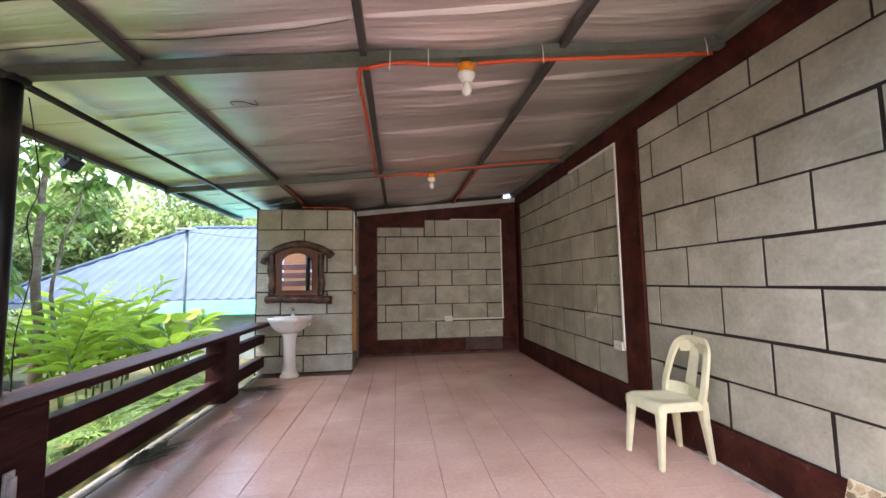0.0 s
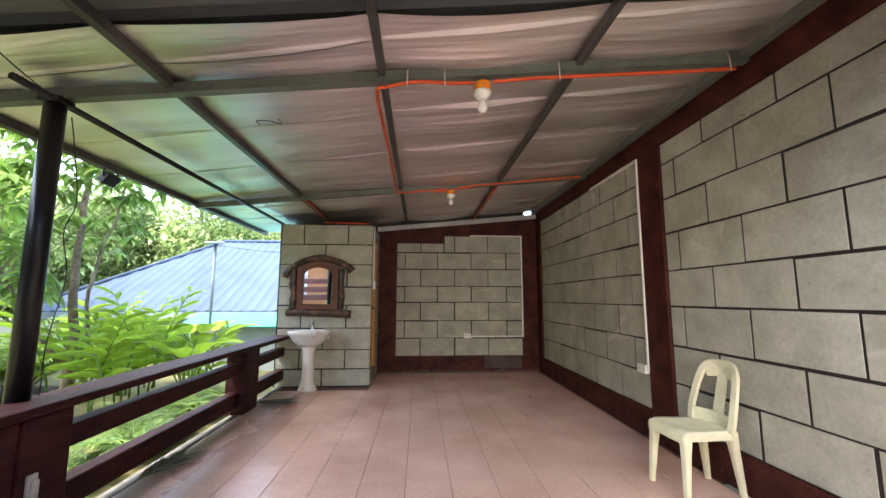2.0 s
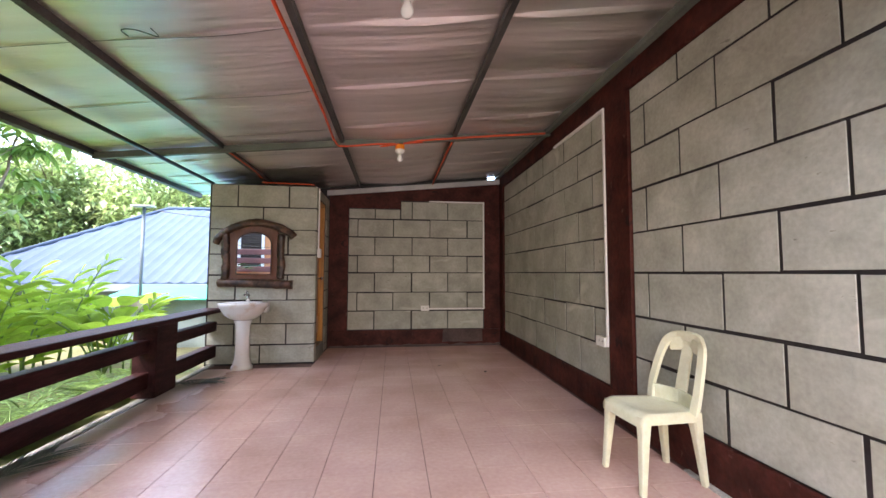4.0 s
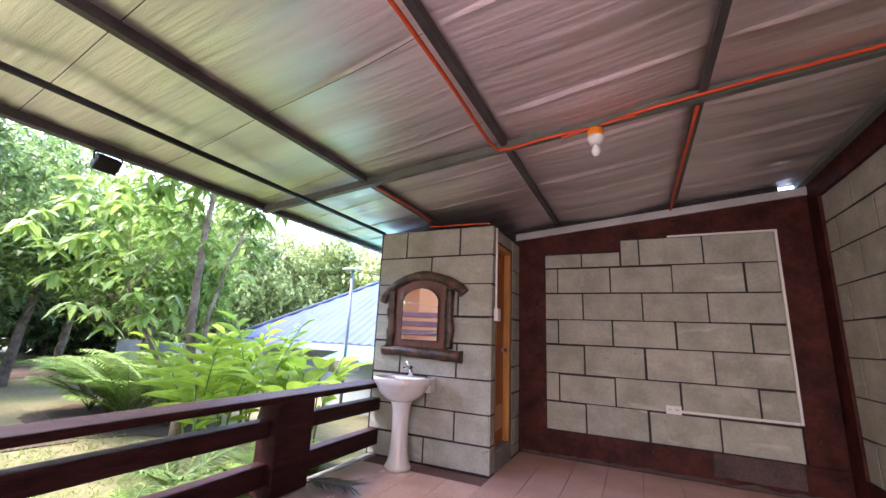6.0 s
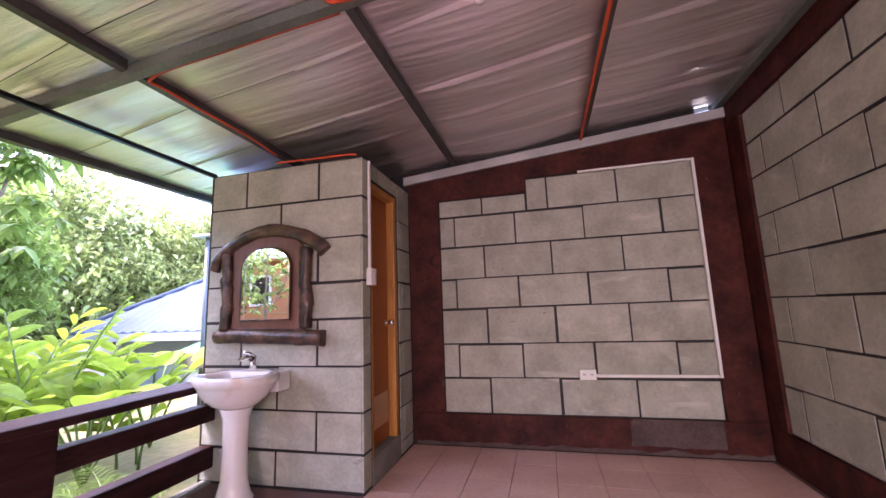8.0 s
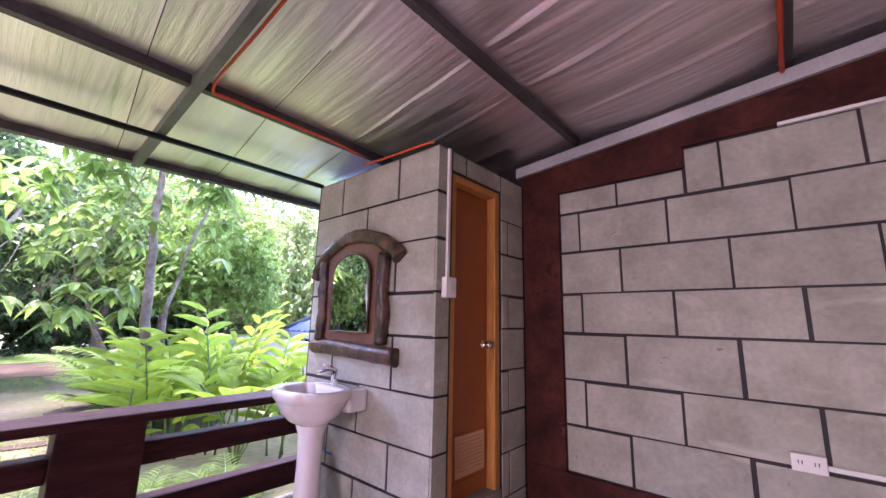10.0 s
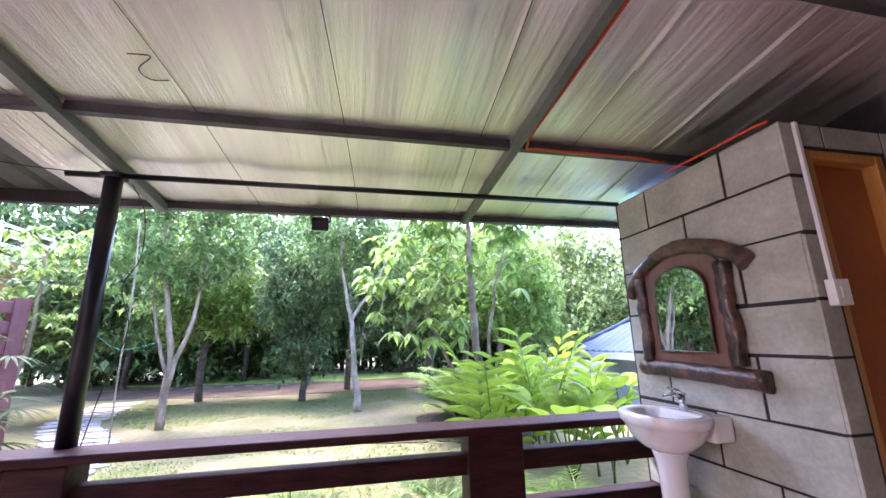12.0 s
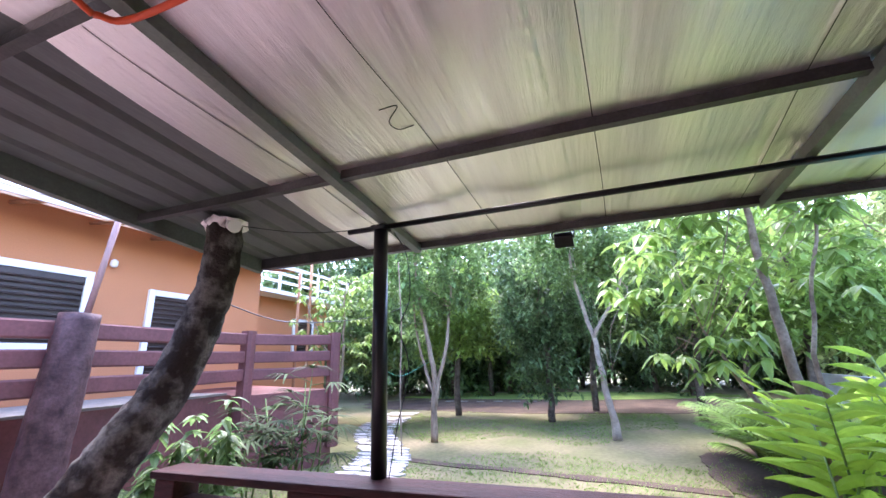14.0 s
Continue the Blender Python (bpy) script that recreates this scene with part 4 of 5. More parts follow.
# the lawn's trees
tree("slender two-stemmed tree with pale bark on the lawn", -7.15, 0.88,
     [[(0, 0, G, 0.075), (0.02, 0, 0.5, 0.06), (0.0, 0.02, 1.1, 0.055), (0.12, -0.1, 1.9, 0.045), (0.2, -0.25, 3.0, 0.03), (0.25, -0.3, 4.2, 0.015)],
      [(0.01, 0.02, 0.5, 0.05), (0.05, 0.12, 1.0, 0.042), (0.05, 0.32, 1.7, 0.035), (0.1, 0.5, 3.0, 0.02)],
      [(0.0, 0.0, 0.7, 0.04), (-0.05, -0.25, 1.3, 0.03), (-0.05, -0.42, 2.2, 0.02), (-0.05, -0.5, 3.2, 0.012)]],
     [(0.1, 0, 3.6, 1.1, 1.3, 1.2), (0, 0.5, 2.7, 0.7, 0.8, 0.6), (0, -0.6, 2.6, 0.7, 0.7, 0.7)], 0.13, 5200, LEAF_A, seed=1, clump=0.28)
tree("dense dark-leaved tree with foliage almost to the lawn", -9.9, 2.87,
     [[(0, 0, G, 0.09), (0.03, 0.02, 0.8, 0.07), (0, 0.05, 2.0, 0.05), (0, 0, 3.6, 0.02)]],
     [(0, 0, 2.9, 1.25, 1.35, 1.4), (0.1, 0.0, 1.2, 0.8, 0.7, 0.9), (0, -0.5, 1.9, 0.7, 0.8, 0.6)], 0.14, 8500, LEAF_B, DARKBARK, seed=2, clump=0.3)
tree("slender tree with a whitish trunk on the lawn", -7.85, 4.22,
     [[(0, 0, G, 0.09), (-0.02, -0.03, 0.3, 0.065), (0.0, -0.12, 1.0, 0.055), (-0.03, -0.2, 1.8, 0.045), (0.05, -0.4, 2.8, 0.035), (0.1, -0.5, 4.4, 0.015)],
      [(-0.02, -0.2, 1.7, 0.04), (0.1, 0.25, 2.4, 0.03), (0.15, 0.55, 3.0, 0.02)]],
     [(0, -0.4, 3.7, 1.1, 1.2, 1.1), (0.1, 0.4, 3.2, 0.7, 0.9, 0.6), (0, 0.05, 1.05, 0.16, 0.18, 0.1)], 0.13, 4200, LEAF_A, material("whitish_bark", (0.30, 0.25, 0.195), 0.85, vary=0.3, scale=9, bump=0.4), seed=3, clump=0.26)
# large-leaved tree close to the railing
tree("slender multi-stemmed tree with large bright hanging leaves", -4.0, 5.72,
     [[(0, 0, G, 0.06), (0.0, 0.0, 0.8, 0.052), (-0.02, -0.05, 1.5, 0.045), (0.05, -0.1, 2.4, 0.035), (0.1, -0.15, 3.6, 0.02)],
      [(0.03, 0.03, 0.1, 0.028), (0.08, 0.1, 0.8, 0.024), (0.02, 0.16, 1.5, 0.02), (0.12, 0.3, 2.2, 0.016), (0.1, 0.5, 2.9, 0.01)],
      [(-0.05, -0.05, 0.45, 0.03), (-0.2, -0.35, 0.95, 0.022), (-0.4, -0.6, 1.6, 0.014)]],
     [(0.1, -0.1, 3.3, 1.0, 1.2, 0.8), (-0.2, -0.8, 2.2, 0.8, 0.9, 0.65), (0.0, 0.4, 2.3, 0.6, 0.5, 0.6), (-0.3, -0.5, 1.35, 0.5, 0.6, 0.3)], 0.185, 1700, LEAF_C, material("brown_bark", (0.2, 0.13, 0.085), 0.85, vary=0.4, scale=9, fine=40, bump=0.5, tint=(0.3, 0.24, 0.18)), seed=4, rosettes=True)
# small tree between the terrace corner and the path
tree("small bright-leaved tree beside the terrace corner", -6.6, -1.05,
     [[(0, 0, G, 0.05), (0.03, 0.02, 0.7, 0.042), (-0.04, 0.1, 1.4, 0.034), (0.05, 0.15, 2.2, 0.024), (0.1, 0.2, 3.0, 0.012)],
      [(-0.02, 0.06, 1.2, 0.026), (0.2, -0.3, 1.9, 0.02), (0.35, -0.55, 2.6, 0.012)]],
     [(0.1, 0.1, 2.7, 0.8, 0.9, 0.6), (0.2, -0.45, 2.1, 0.5, 0.5, 0.4), (-0.1, 0.35, 1.6, 0.5, 0.45, 0.4)], 0.15, 900, LEAF_C, seed=9, rosettes=True)
# trees between the lawn and the far wood
for k, (x, y, h, s) in enumerate(((-10.5, 6.2, 5.2, 1.6), (-8.6, 7.6, 4.4, 1.4), (-10.8, 0.2, 4.6, 1.4), (-9.2, -1.6, 4.0, 1.2), (-12.0, 3.9, 5.5, 1.7), (-13.2, 8.0, 6.4, 2.0))):
    tree(("leafy green garden tree with a dark trunk", "garden tree with a wide bright crown")[k % 2], x, y,
         [[(0, 0, G - 0.1, 0.1), (0.1, 0.05, 1.0, 0.08), (0.0, 0.2, 2.2, 0.06), (0, 0.1, h * 0.75, 0.02)]],
         [(0, 0, h * 0.66, s, s, h * 0.3), (0.2, s * 0.5, h * 0.5, s * 0.7, s * 0.7, h * 0.2), (0.2, -s * 0.5, h * 0.48, s * 0.7, s * 0.7, h * 0.18)],
         0.17, 6500, (LEAF_A, LEAF_B, LEAF_C)[k % 3] if k != 1 else LEAF_C, DARKBARK, seed=20 + k, clump=0.4, group="garden trees")


def wood(name, label, spots, size, per, mat, seed, clump):
    """A far belt of trees as one mass of leaves."""
    r = random.Random(seed)
    L = Leaves()
    bm = bmesh.new()
    for x, y, h, s in spots:
        crown_leaves(L, r, (x, y, h * 0.5), (s, s, h * 0.52), per, size, clump)
        tube(bm, [(x, y, -0.6), (x + r.uniform(-0.2, 0.2), y + r.uniform(-0.2, 0.2), h * 0.6)], [0.11, 0.06], 6)
    ob = tagged(new(name, L.mesh(name, mat)), label, "wood", kind="stuff")
    tagged(made(name + "_trunks", bm, DARKBARK), "dark trunks of the wood behind the lawn", "trunks", kind="stuff")
    return ob


r = random.Random(11)
for half, mat, n in (("wood", LEAF_B, 20), ("wood_edge", LEAF_A, 16)):
    spots = []
    for k in range(n):
        a = radians(150 + 74 * (k + r.random()) / n)
        d = r.uniform(17, 23)
        spots.append((0.5 + d * math.cos(a), 4 + d * math.sin(a), r.uniform(6.5, 10.5), r.uniform(1.9, 2.9)))
    for k in range(n // 3):
        a = radians(150 + 74 * (k + r.random()) * 3 / n)
        d = r.uniform(19.5, 22)
        spots.append((0.5 + d * math.cos(a), 4 + d * math.sin(a), r.uniform(2.2, 3.6), r.uniform(1.1, 1.7)))
    wood(half, "dense green wood closing the garden", spots, 0.28, 2700, mat, 5 + n, 0.6)
spots = []
for k in range(22):
    a = radians(146 + 80 * (k + r.random()) / 22)
    d = r.uniform(23, 25)
    spots.append((0.5 + d * math.cos(a), 4 + d * math.sin(a), r.uniform(2.4, 3.6), r.uniform(1.8, 2.4)))
wood("undergrowth", "low green undergrowth behind the wood", spots, 0.3, 1500, LEAF_A, 23, 0.6)
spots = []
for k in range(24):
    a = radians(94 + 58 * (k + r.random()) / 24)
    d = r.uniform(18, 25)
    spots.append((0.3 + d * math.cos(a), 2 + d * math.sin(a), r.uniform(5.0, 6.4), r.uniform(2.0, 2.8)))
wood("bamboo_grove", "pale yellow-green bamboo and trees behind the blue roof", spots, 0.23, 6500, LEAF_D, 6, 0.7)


def fronds(L, bm, r, base, n, length, leaflets, width, lift=0.9):
    """Arching feather leaves from one base, with their midribs."""
    for k in range(n):
        a = 6.283 * (k + r.random() * 0.7) / n
        out = Vector((math.cos(a), math.sin(a), 0))
        reach = length * r.uniform(0.6, 1.0)
        up = reach * lift * r.uniform(0.7, 1.1)
        pts = [Vector(base) + out * reach * 0.75 * u ** 1.3 + Vector((0, 0, up * (u - 0.35 * u * u * u))) for u in np.linspace(0, 1, 9)]
        tube(bm, pts, [0.009 - 0.0008 * i for i in range(9)], 5)
        for i in range(leaflets):
            u = 0.25 + 0.75 * i / leaflets
            j = min(7, int(u * 8))
            p = pts[j].lerp(pts[j + 1], u * 8 - j)
            d = (pts[j + 1] - pts[j]).normalized()
            s = d.cross(Vector((0, 0, 1))).normalized()
            ln = reach * 0.34 * math.sin(math.pi * (0.15 + 0.8 * i / leaflets))
            for sg in (-1, 1):
                L.leaf(p, s * sg + d * 0.75 + Vector((0, 0, 0.12)), ln, width, 0.3, 2)


def shrub(name, label, x, y, z, n, length, leaflets, width, mat, seed, lift=0.9, clumps=1, spread=0.2, category="palm"):
    r = random.Random(seed)
    ob = thing(name, label, category, (x, y, z))
    L, bm = Leaves(), bmesh.new()
    for k in range(clumps):
        fronds(L, bm, r, (x + r.uniform(-spread, spread), y + r.uniform(-spread, spread), z), n, length * r.uniform(0.8, 1.1), leaflets, width, lift)
    part("stem_work", bm, STEM, ob)
    c = new("foliage", L.mesh("foliage", mat))
    c.parent, c.matrix_parent_inverse = ob, ob.matrix_world.inverted()
    return ob


for k, (x, y, s) in enumerate(((-6.2, 5.95, 1.55), (-5.5, 6.1, 1.65), (-6.8, 6.3, 1.6), (-5.0, 6.4, 1.5), (-5.9, 6.75, 1.65))):
    shrub("fern_palm", "feathery bright green palm shrub at the lawn's edge", x, y, G, 10, s, 24, 0.034, LEAF_C, 40 + k, 1.0, 2, 0.25)
def fan_palm(x, y, label, canes, height, reach, seed):
    """Slim canes that carry open fans of narrow leaflets."""
    r = random.Random(seed)
    ob = thing("bamboo_palm", label, "palm", (x, y, G))
    L, bm = Leaves(), bmesh.new()
    for _ in range(canes):
        b = Vector((x + r.uniform(-0.2, 0.2), y + r.uniform(-0.25, 0.25), G))
        e = b + Vector((r.uniform(-0.2, 0.2), r.uniform(-0.3, 0.3), height * r.uniform(0.6, 1.0)))
        tube(bm, [b, b.lerp(e, 0.5) + rand_dir(r) * 0.03, e], [0.012, 0.01, 0.007], 6)
        for k in range(6):
            p = b.lerp(e, r.uniform(0.45, 1.0))
            a = r.uniform(0, 6.283)
            out = Vector((math.cos(a), math.sin(a), r.uniform(0.1, 0.7))).normalized()
            tip = p + out * reach * r.uniform(0.6, 1.0)
            tube(bm, [p, tip], [0.004, 0.003], 5)
            side = out.cross(Vector((0, 0, 1))).normalized()
            for q in np.linspace(-1.15, 1.15, 9):
                L.leaf(tip, out * math.cos(q) + side * math.sin(q) + Vector((0, 0, -0.1)), 0.32 * r.uniform(0.75, 1.1), 0.03, 0.35, 3)
    part("cane_work", bm, STEM, ob)
    c = new("foliage", L.mesh("foliage", LEAF_E))
    c.parent, c.matrix_parent_inverse = ob, ob.matrix_world.inverted()


fan_palm(-3.2, 0.75, "thin-leaved dark green palm beside the stone path", 9, 1.4, 0.34, 51)
fan_palm(-2.9, 0.3, "thin-leaved dark green palm beside the stone path", 4, 0.9, 0.28, 53)
shrub("bamboo_palm", "thin-leaved dark green palm below the terrace wall", -2.7, -0.1, G, 8, 0.8, 12, 0.03, LEAF_E, 52, 1.2, 2, 0.2)
for k, (x, y, s) in enumerate(((-2.15, 4.2, 0.6), (-2.25, 5.4, 0.6), (-2.1, 3.0, 0.55), (-2.9, 3.7, 0.6), (-2.6, 4.9, 0.7), (-2.2, 5.9, 0.5), (-2.9, 2.6, 0.5))):
    shrub("low_palm", "low spiky green palm seedling below the railing", x, y, G, 9, s, 12, 0.022, (LEAF_A, LEAF_C)[k % 2], 60 + k, 0.75, 2, 0.15)


r = random.Random(77)
for k in range(12):
    x, y, q = r.uniform(-2.5, -1.95), 2.75 + 0.28 * k + r.uniform(-0.1, 0.1), r.uniform(0.38, 0.6)
    shrub("low_palm", "low spiky green palm seedling below the railing", x, y, G, 8, q, 11, 0.02, (LEAF_A, LEAF_B, LEAF_C)[k % 3], 160 + k, 0.7, 2, 0.12)


def ginger(x, y, h, n, seed, tilt=0.36, size=0.48):
    """A leaning cane with long pointed leaves in two ranks."""
    r = random.Random(seed)
    ob = thing("ginger_plant", "tall ginger plant with long glossy bright leaves", "plant", (x, y, G), "ginger clump")
    L, bm = Leaves(), bmesh.new()
    for k in range(n):
        a = r.uniform(0, 6.283)
        lean = Vector((math.cos(a), math.sin(a), 0)) * tilt * r.uniform(0.5, 1.3)
        b = Vector((x + r.uniform(-0.15, 0.15), y + r.uniform(-0.15, 0.15), G))
        hh = h * r.uniform(0.75, 1.05)
        pts = [b + lean * hh * u ** 1.7 + Vector((0, 0, hh * u)) for u in np.linspace(0, 1, 9)]
        tube(bm, pts, [0.014 - 0.001 * i for i in range(9)], 6)
        s = Vector((math.cos(a + 1.57), math.sin(a + 1.57), 0))
        m = 14
        for i in range(m):
            u = 0.28 + 0.72 * i / (m - 1)
            j = min(7, int(u * 8))
            p = pts[j].lerp(pts[j + 1], u * 8 - j)
            d = (pts[j + 1] - pts[j]).normalized()
            ln = size * (0.55 + 0.45 * math.sin(math.pi * (0.1 + 0.8 * i / m)))
            sg = 1 if i % 2 else -1
            L.leaf(p, s * sg + d * (0.45 + 0.5 * u), ln, ln * 0.19, 0.36, 6, up=d.cross(s) * -1)
    part("cane_work", bm, STEM, ob)
    c = new("foliage", L.mesh("foliage", LEAF_G))
    c.parent, c.matrix_parent_inverse = ob, ob.matrix_world.inverted()


for k, (x, y, h) in enumerate(((-3.6, 5.85, 1.1), (-3.5, 6.28, 1.45), (-3.9, 6.45, 1.35), (-2.9, 6.7, 1.0), (-4.3, 6.15, 1.3), (-3.5, 5.5, 1.05), (-4.6, 6.7, 1.4), (-3.9, 7.0, 1.25))):
    ginger(x, y, h, 3, 80 + k)

# broad-leaved plant
def broad(x, y, label, spread, size, n, seed, mat=LEAF_G):
    r = random.Random(seed)
    ob = thing("broad_leaved_plant", label, "plant", (x, y, G))
    L, bm = Leaves(), bmesh.new()
    for k in range(n):
        a = 6.283 * (k + r.random() * 0.6) / n
        out = Vector((math.cos(a), math.sin(a), 0))
        tip = Vector((x, y, G)) + out * spread * r.uniform(0.3, 0.7) + Vector((0, 0, size * r.uniform(0.9, 1.15)))
        tube(bm, curve_points([(x, y, G), Vector((x, y, G)).lerp(tip, 0.6) + Vector((0, 0, 0.12)), tip], 3), 0.01, 6)
        L.leaf(tip, out + Vector((0, 0, r.uniform(0.3, 1.0))), size * r.uniform(0.75, 1.05), size * 0.42, 0.4, 8)
    part("stalk_work", bm, STEM, ob)
    c = new("foliage", L.mesh("foliage", mat))
    c.parent, c.matrix_parent_inverse = ob, ob.matrix_world.inverted()


broad(-2.9, 6.3, "broad-leaved plant with large glossy green leaves", 0.7, 0.66, 9, 91)
broad(-3.3, 7.2, "broad-leaved plant with large glossy green leaves", 0.8, 0.75, 7, 92)
broad(-2.6, 0.2, "small leafy plant below the terrace wall", 0.4, 0.3, 12, 93, LEAF_A)
broad(-2.2, -0.2, "small leafy plant below the terrace wall", 0.5, 0.3, 12, 94, LEAF_A)

# leafy shoots by the trunk
def shoots(x, y, label, n, height, size, seed, mat=LEAF_A):
    r = random.Random(seed)
    ob = thing("leafy_shrub", label, "shrub", (x, y, G))
    L, bm = Leaves(), bmesh.new()
    for _ in range(n):
        b = Vector((x + r.uniform(-0.1, 0.1), y + r.uniform(-0.15, 0.15), G))
        e = b + Vector((r.uniform(-0.15, 0.15), r.uniform(-0.2, 0.2), height * r.uniform(0.65, 1.05)))
        line = curve_points([b, b.lerp(e, 0.5) + rand_dir(r) * 0.06, e], 5)
        tube(bm, line, [0.008 - 0.0006 * k for k in range(len(line))], 5)
        for p in line[4:]:
            whorls(L, r, p, (0.03, 0.03, 0.03), 8, size)
    part("stem_work", bm, STEM, ob)
    c = new("foliage", L.mesh("foliage", mat))
    c.parent, c.matrix_parent_inverse = ob, ob.matrix_world.inverted()


shoots(-1.98, 1.0, "small leafy green shrub outside the railing", 5, 1.4, 0.13, 31)
shoots(-1.95, 0.35, "small leafy green shrub outside the railing", 5, 1.1, 0.13, 32)

# bare soil under the trees, darkened for their shade, and grass behind it
def patch(name, label, cx, cy, rx, ry, lift, mat, seed):
    bm = bmesh.new()
    ring = []
    for k in range(90):
        a = 6.283 * k / 90
        f = 1 + 0.22 * noise.noise((2 * math.cos(a), 2 * math.sin(a), seed)) + 0.07 * noise.noise((9 * math.cos(a), 9 * math.sin(a), seed))
        ring.append((cx + rx * f * math.cos(a), cy + ry * f * math.sin(a)))
    prism(bm, ring, "z", G - 0.05, G + lift)
    structure(name, bm, mat, label)


patch("ground_soil", "bare reddish-brown soil under the trees, their shade put into its colour", -13.4, 2.2, 2.1, 6.5, 0.008, material("shade_darkened_reddish_soil", (0.08, 0.051, 0.038), 0.95, vary=0.35, scale=1.5, fine=25, bump=0.6, tint=(0.125, 0.088, 0.06)), 1)
# lawn beyond the trees, its lit look painted as a brighter green
patch("ground_grass", "strip of grass behind the trees, daylight put into its brighter green", -16.4, 2.5, 1.5, 6.0, 0.014, material("lit_look_grass", (0.19, 0.28, 0.06), 0.95, vary=0.3, scale=1.5, fine=25, bump=0.6), 2)

# the bed and the rut reuse the soil colour darkened for tree shade
SOIL = bpy.data.materials["shade_darkened_reddish_soil"]
patch("ground_bed", "dark reddish-brown planting bed under the palm shrubs", -5.9, 6.2, 1.5, 1.0, 0.011, SOIL, 3)
bm = bmesh.new()
line = [(-5.72 + 0.16 * (y - 1.0) + 0.09 * noise.noise((y * 0.9, 2, 0)), y, 0.10 + 0.05 * noise.noise((y * 2.3, 7, 0))) for y in np.linspace(0.9, 5.2, 60)]
prism(bm, [(x - w, y) for x, y, w in line] + [(x + w, y) for x, y, w in line[::-1]], "z", G - 0.04, G + 0.012)
structure("ground_rut", bm, SOIL, "narrow line of bare reddish soil across the lawn")
r = random.Random(44)
for k in range(8):
    x, y = -14.2 + r.uniform(-0.08, 0.08), -1.9 + 0.62 * k + r.uniform(-0.06, 0.06)
    bm = bmesh.new()
    prism(bm, [(x + 0.13 * r.uniform(0.8, 1.1) * math.cos(6.283 * i / 7), y + 0.19 * r.uniform(0.8, 1.1) * math.sin(6.283 * i / 7)) for i in range(7)], "z", G - 0.05, G + 0.03)
    tagged(made("stepping_stone", bm, CONCRETE), "grey flat stepping stone on the bare soil", "stone", "stepping stones")

# grass tufts on the lawn
L = Leaves()
r = random.Random(17)
for _ in range(13000):
    x, y = r.uniform(-11.5, -2.2), r.uniform(-1.0, 5.6)
    if noise.noise((x * 0.5, y * 0.5, 2)) < -0.12:
        continue
    if ((x + 13.4) / 2.1) ** 2 + ((y - 2.2) / 6.5) ** 2 < 0.95:
        continue
    for _ in range(3):
        L.leaf(Vector((x + r.uniform(-0.06, 0.06), y + r.uniform(-0.06, 0.06), G - 0.005)), Vector((r.uniform(-1, 1), r.uniform(-1, 1), 0.9)), r.uniform(0.03, 0.07), 0.008, 0.2)
tagged(new("grass", L.mesh("grass", LEAF_C)), "short patchy grass over reddish soil", "grass", kind="stuff")


# ---- terrace and orange house beyond the open end ----
structure("wall_terrace", boxed(-3.95, 6.0, -9.0, -1.05, -0.4, 1.0), MAROON_WALL, "maroon retaining wall of the raised terrace")
bm = bmesh.new()
prism(bm, [(-4.03, -0.88), (-5.26, -0.22), (-5.3, -0.45), (-6.4, -3.0), (-6.4, -9.0), (-3.95, -9.0)], "z", -0.4, 0.98)
structure("wall_terrace_corner", bm, MAROON_WALL, "maroon retaining wall of the raised terrace")
structure("wall_open_end", boxed(-1.35, 2.6, -1.04, -0.9, -0.3, 1.0), MAROON_WALL, "plain maroon wall at the open end of the floor")
structure("floor_terrace", boxed(-3.9, 6.0, -8.9, -1.05, 1.004, 1.03), CONCRETE, "pale cement terrace floor")


def fence_run(a, b, label, z0=1.03):
    ob = thing("terrace_fence", label, "fence", (*a, z0), "terrace fence")
    a, b = Vector((*a, 0)), Vector((*b, 0))
    d = (b - a).normalized()
    for z, w in ((1.78, 0.165), (1.52, 0.165), (1.27, 0.165)):
        bm = bmesh.new()
        ribbon(bm, [a + Vector((0, 0, z)), (a + b) / 2 + Vector((0, 0, z - 0.008)), b + Vector((0, 0, z))], (0, 0, 1), w, 0.07)
        part("rail", bm, MAROON_WALL, ob)
    bm = bmesh.new()
    ribbon(bm, [b + Vector((0, 0, 0.1)), b + Vector((0, 0, 1.0)), b + Vector((0, 0, 1.90))], d, 0.17, 0.17)
    part("post", bm, MAROON_WALL, ob)
    return ob


fence_run((-1.7, -0.72), (-4.03, -0.88), "maroon fence with three wooden rails on the terrace edge")
fence_run((-4.03, -0.88), (-5.26, -0.22), "short maroon fence with three wooden rails at the terrace corner")
fence_run((-1.7, -0.72), (2.6, -0.95), "maroon fence with three wooden rails on the terrace edge")
column = thing("column", "thick round maroon column with mottled paint", "column", (-1.7, -0.68, G))
bm = bmesh.new()
log(bm, [(-1.64, -0.66, G - 0.05), (-1.67, -0.66, 0.8), (-1.71, -0.66, 1.5), (-1.73, -0.66, 1.93)], 0.2, 0.16, 1.0, 0.05, 20, 6)
part("shaft", bm, material("mottled_maroon", (0.07, 0.026, 0.026), 0.6, vary=0.5, scale=8, fine=40, bump=0.5, tint=(0.14, 0.075, 0.075)), column)
tagged(made("pipe", tubed([(-1.78, -0.66, 1.92), (-1.9, -0.6, 3.3)], 0.028, 10), material("rosy_pipe", (0.34, 0.2, 0.18), 0.5)), "leaning pinkish steel pipe on the column", "pipe")

house = thing("house", "orange painted house with white-framed dark slatted windows", "house", (-3, -2.7, 1.03))
HY = -2.5
part("wall", boxed(-5.6, 6.0, HY - 0.2, HY, 1.03, 3.5), ORANGEWALL, house)
part("wall", boxed(-5.8, -5.6, -7.5, HY, 1.03, 3.5), ORANGEWALL, house)


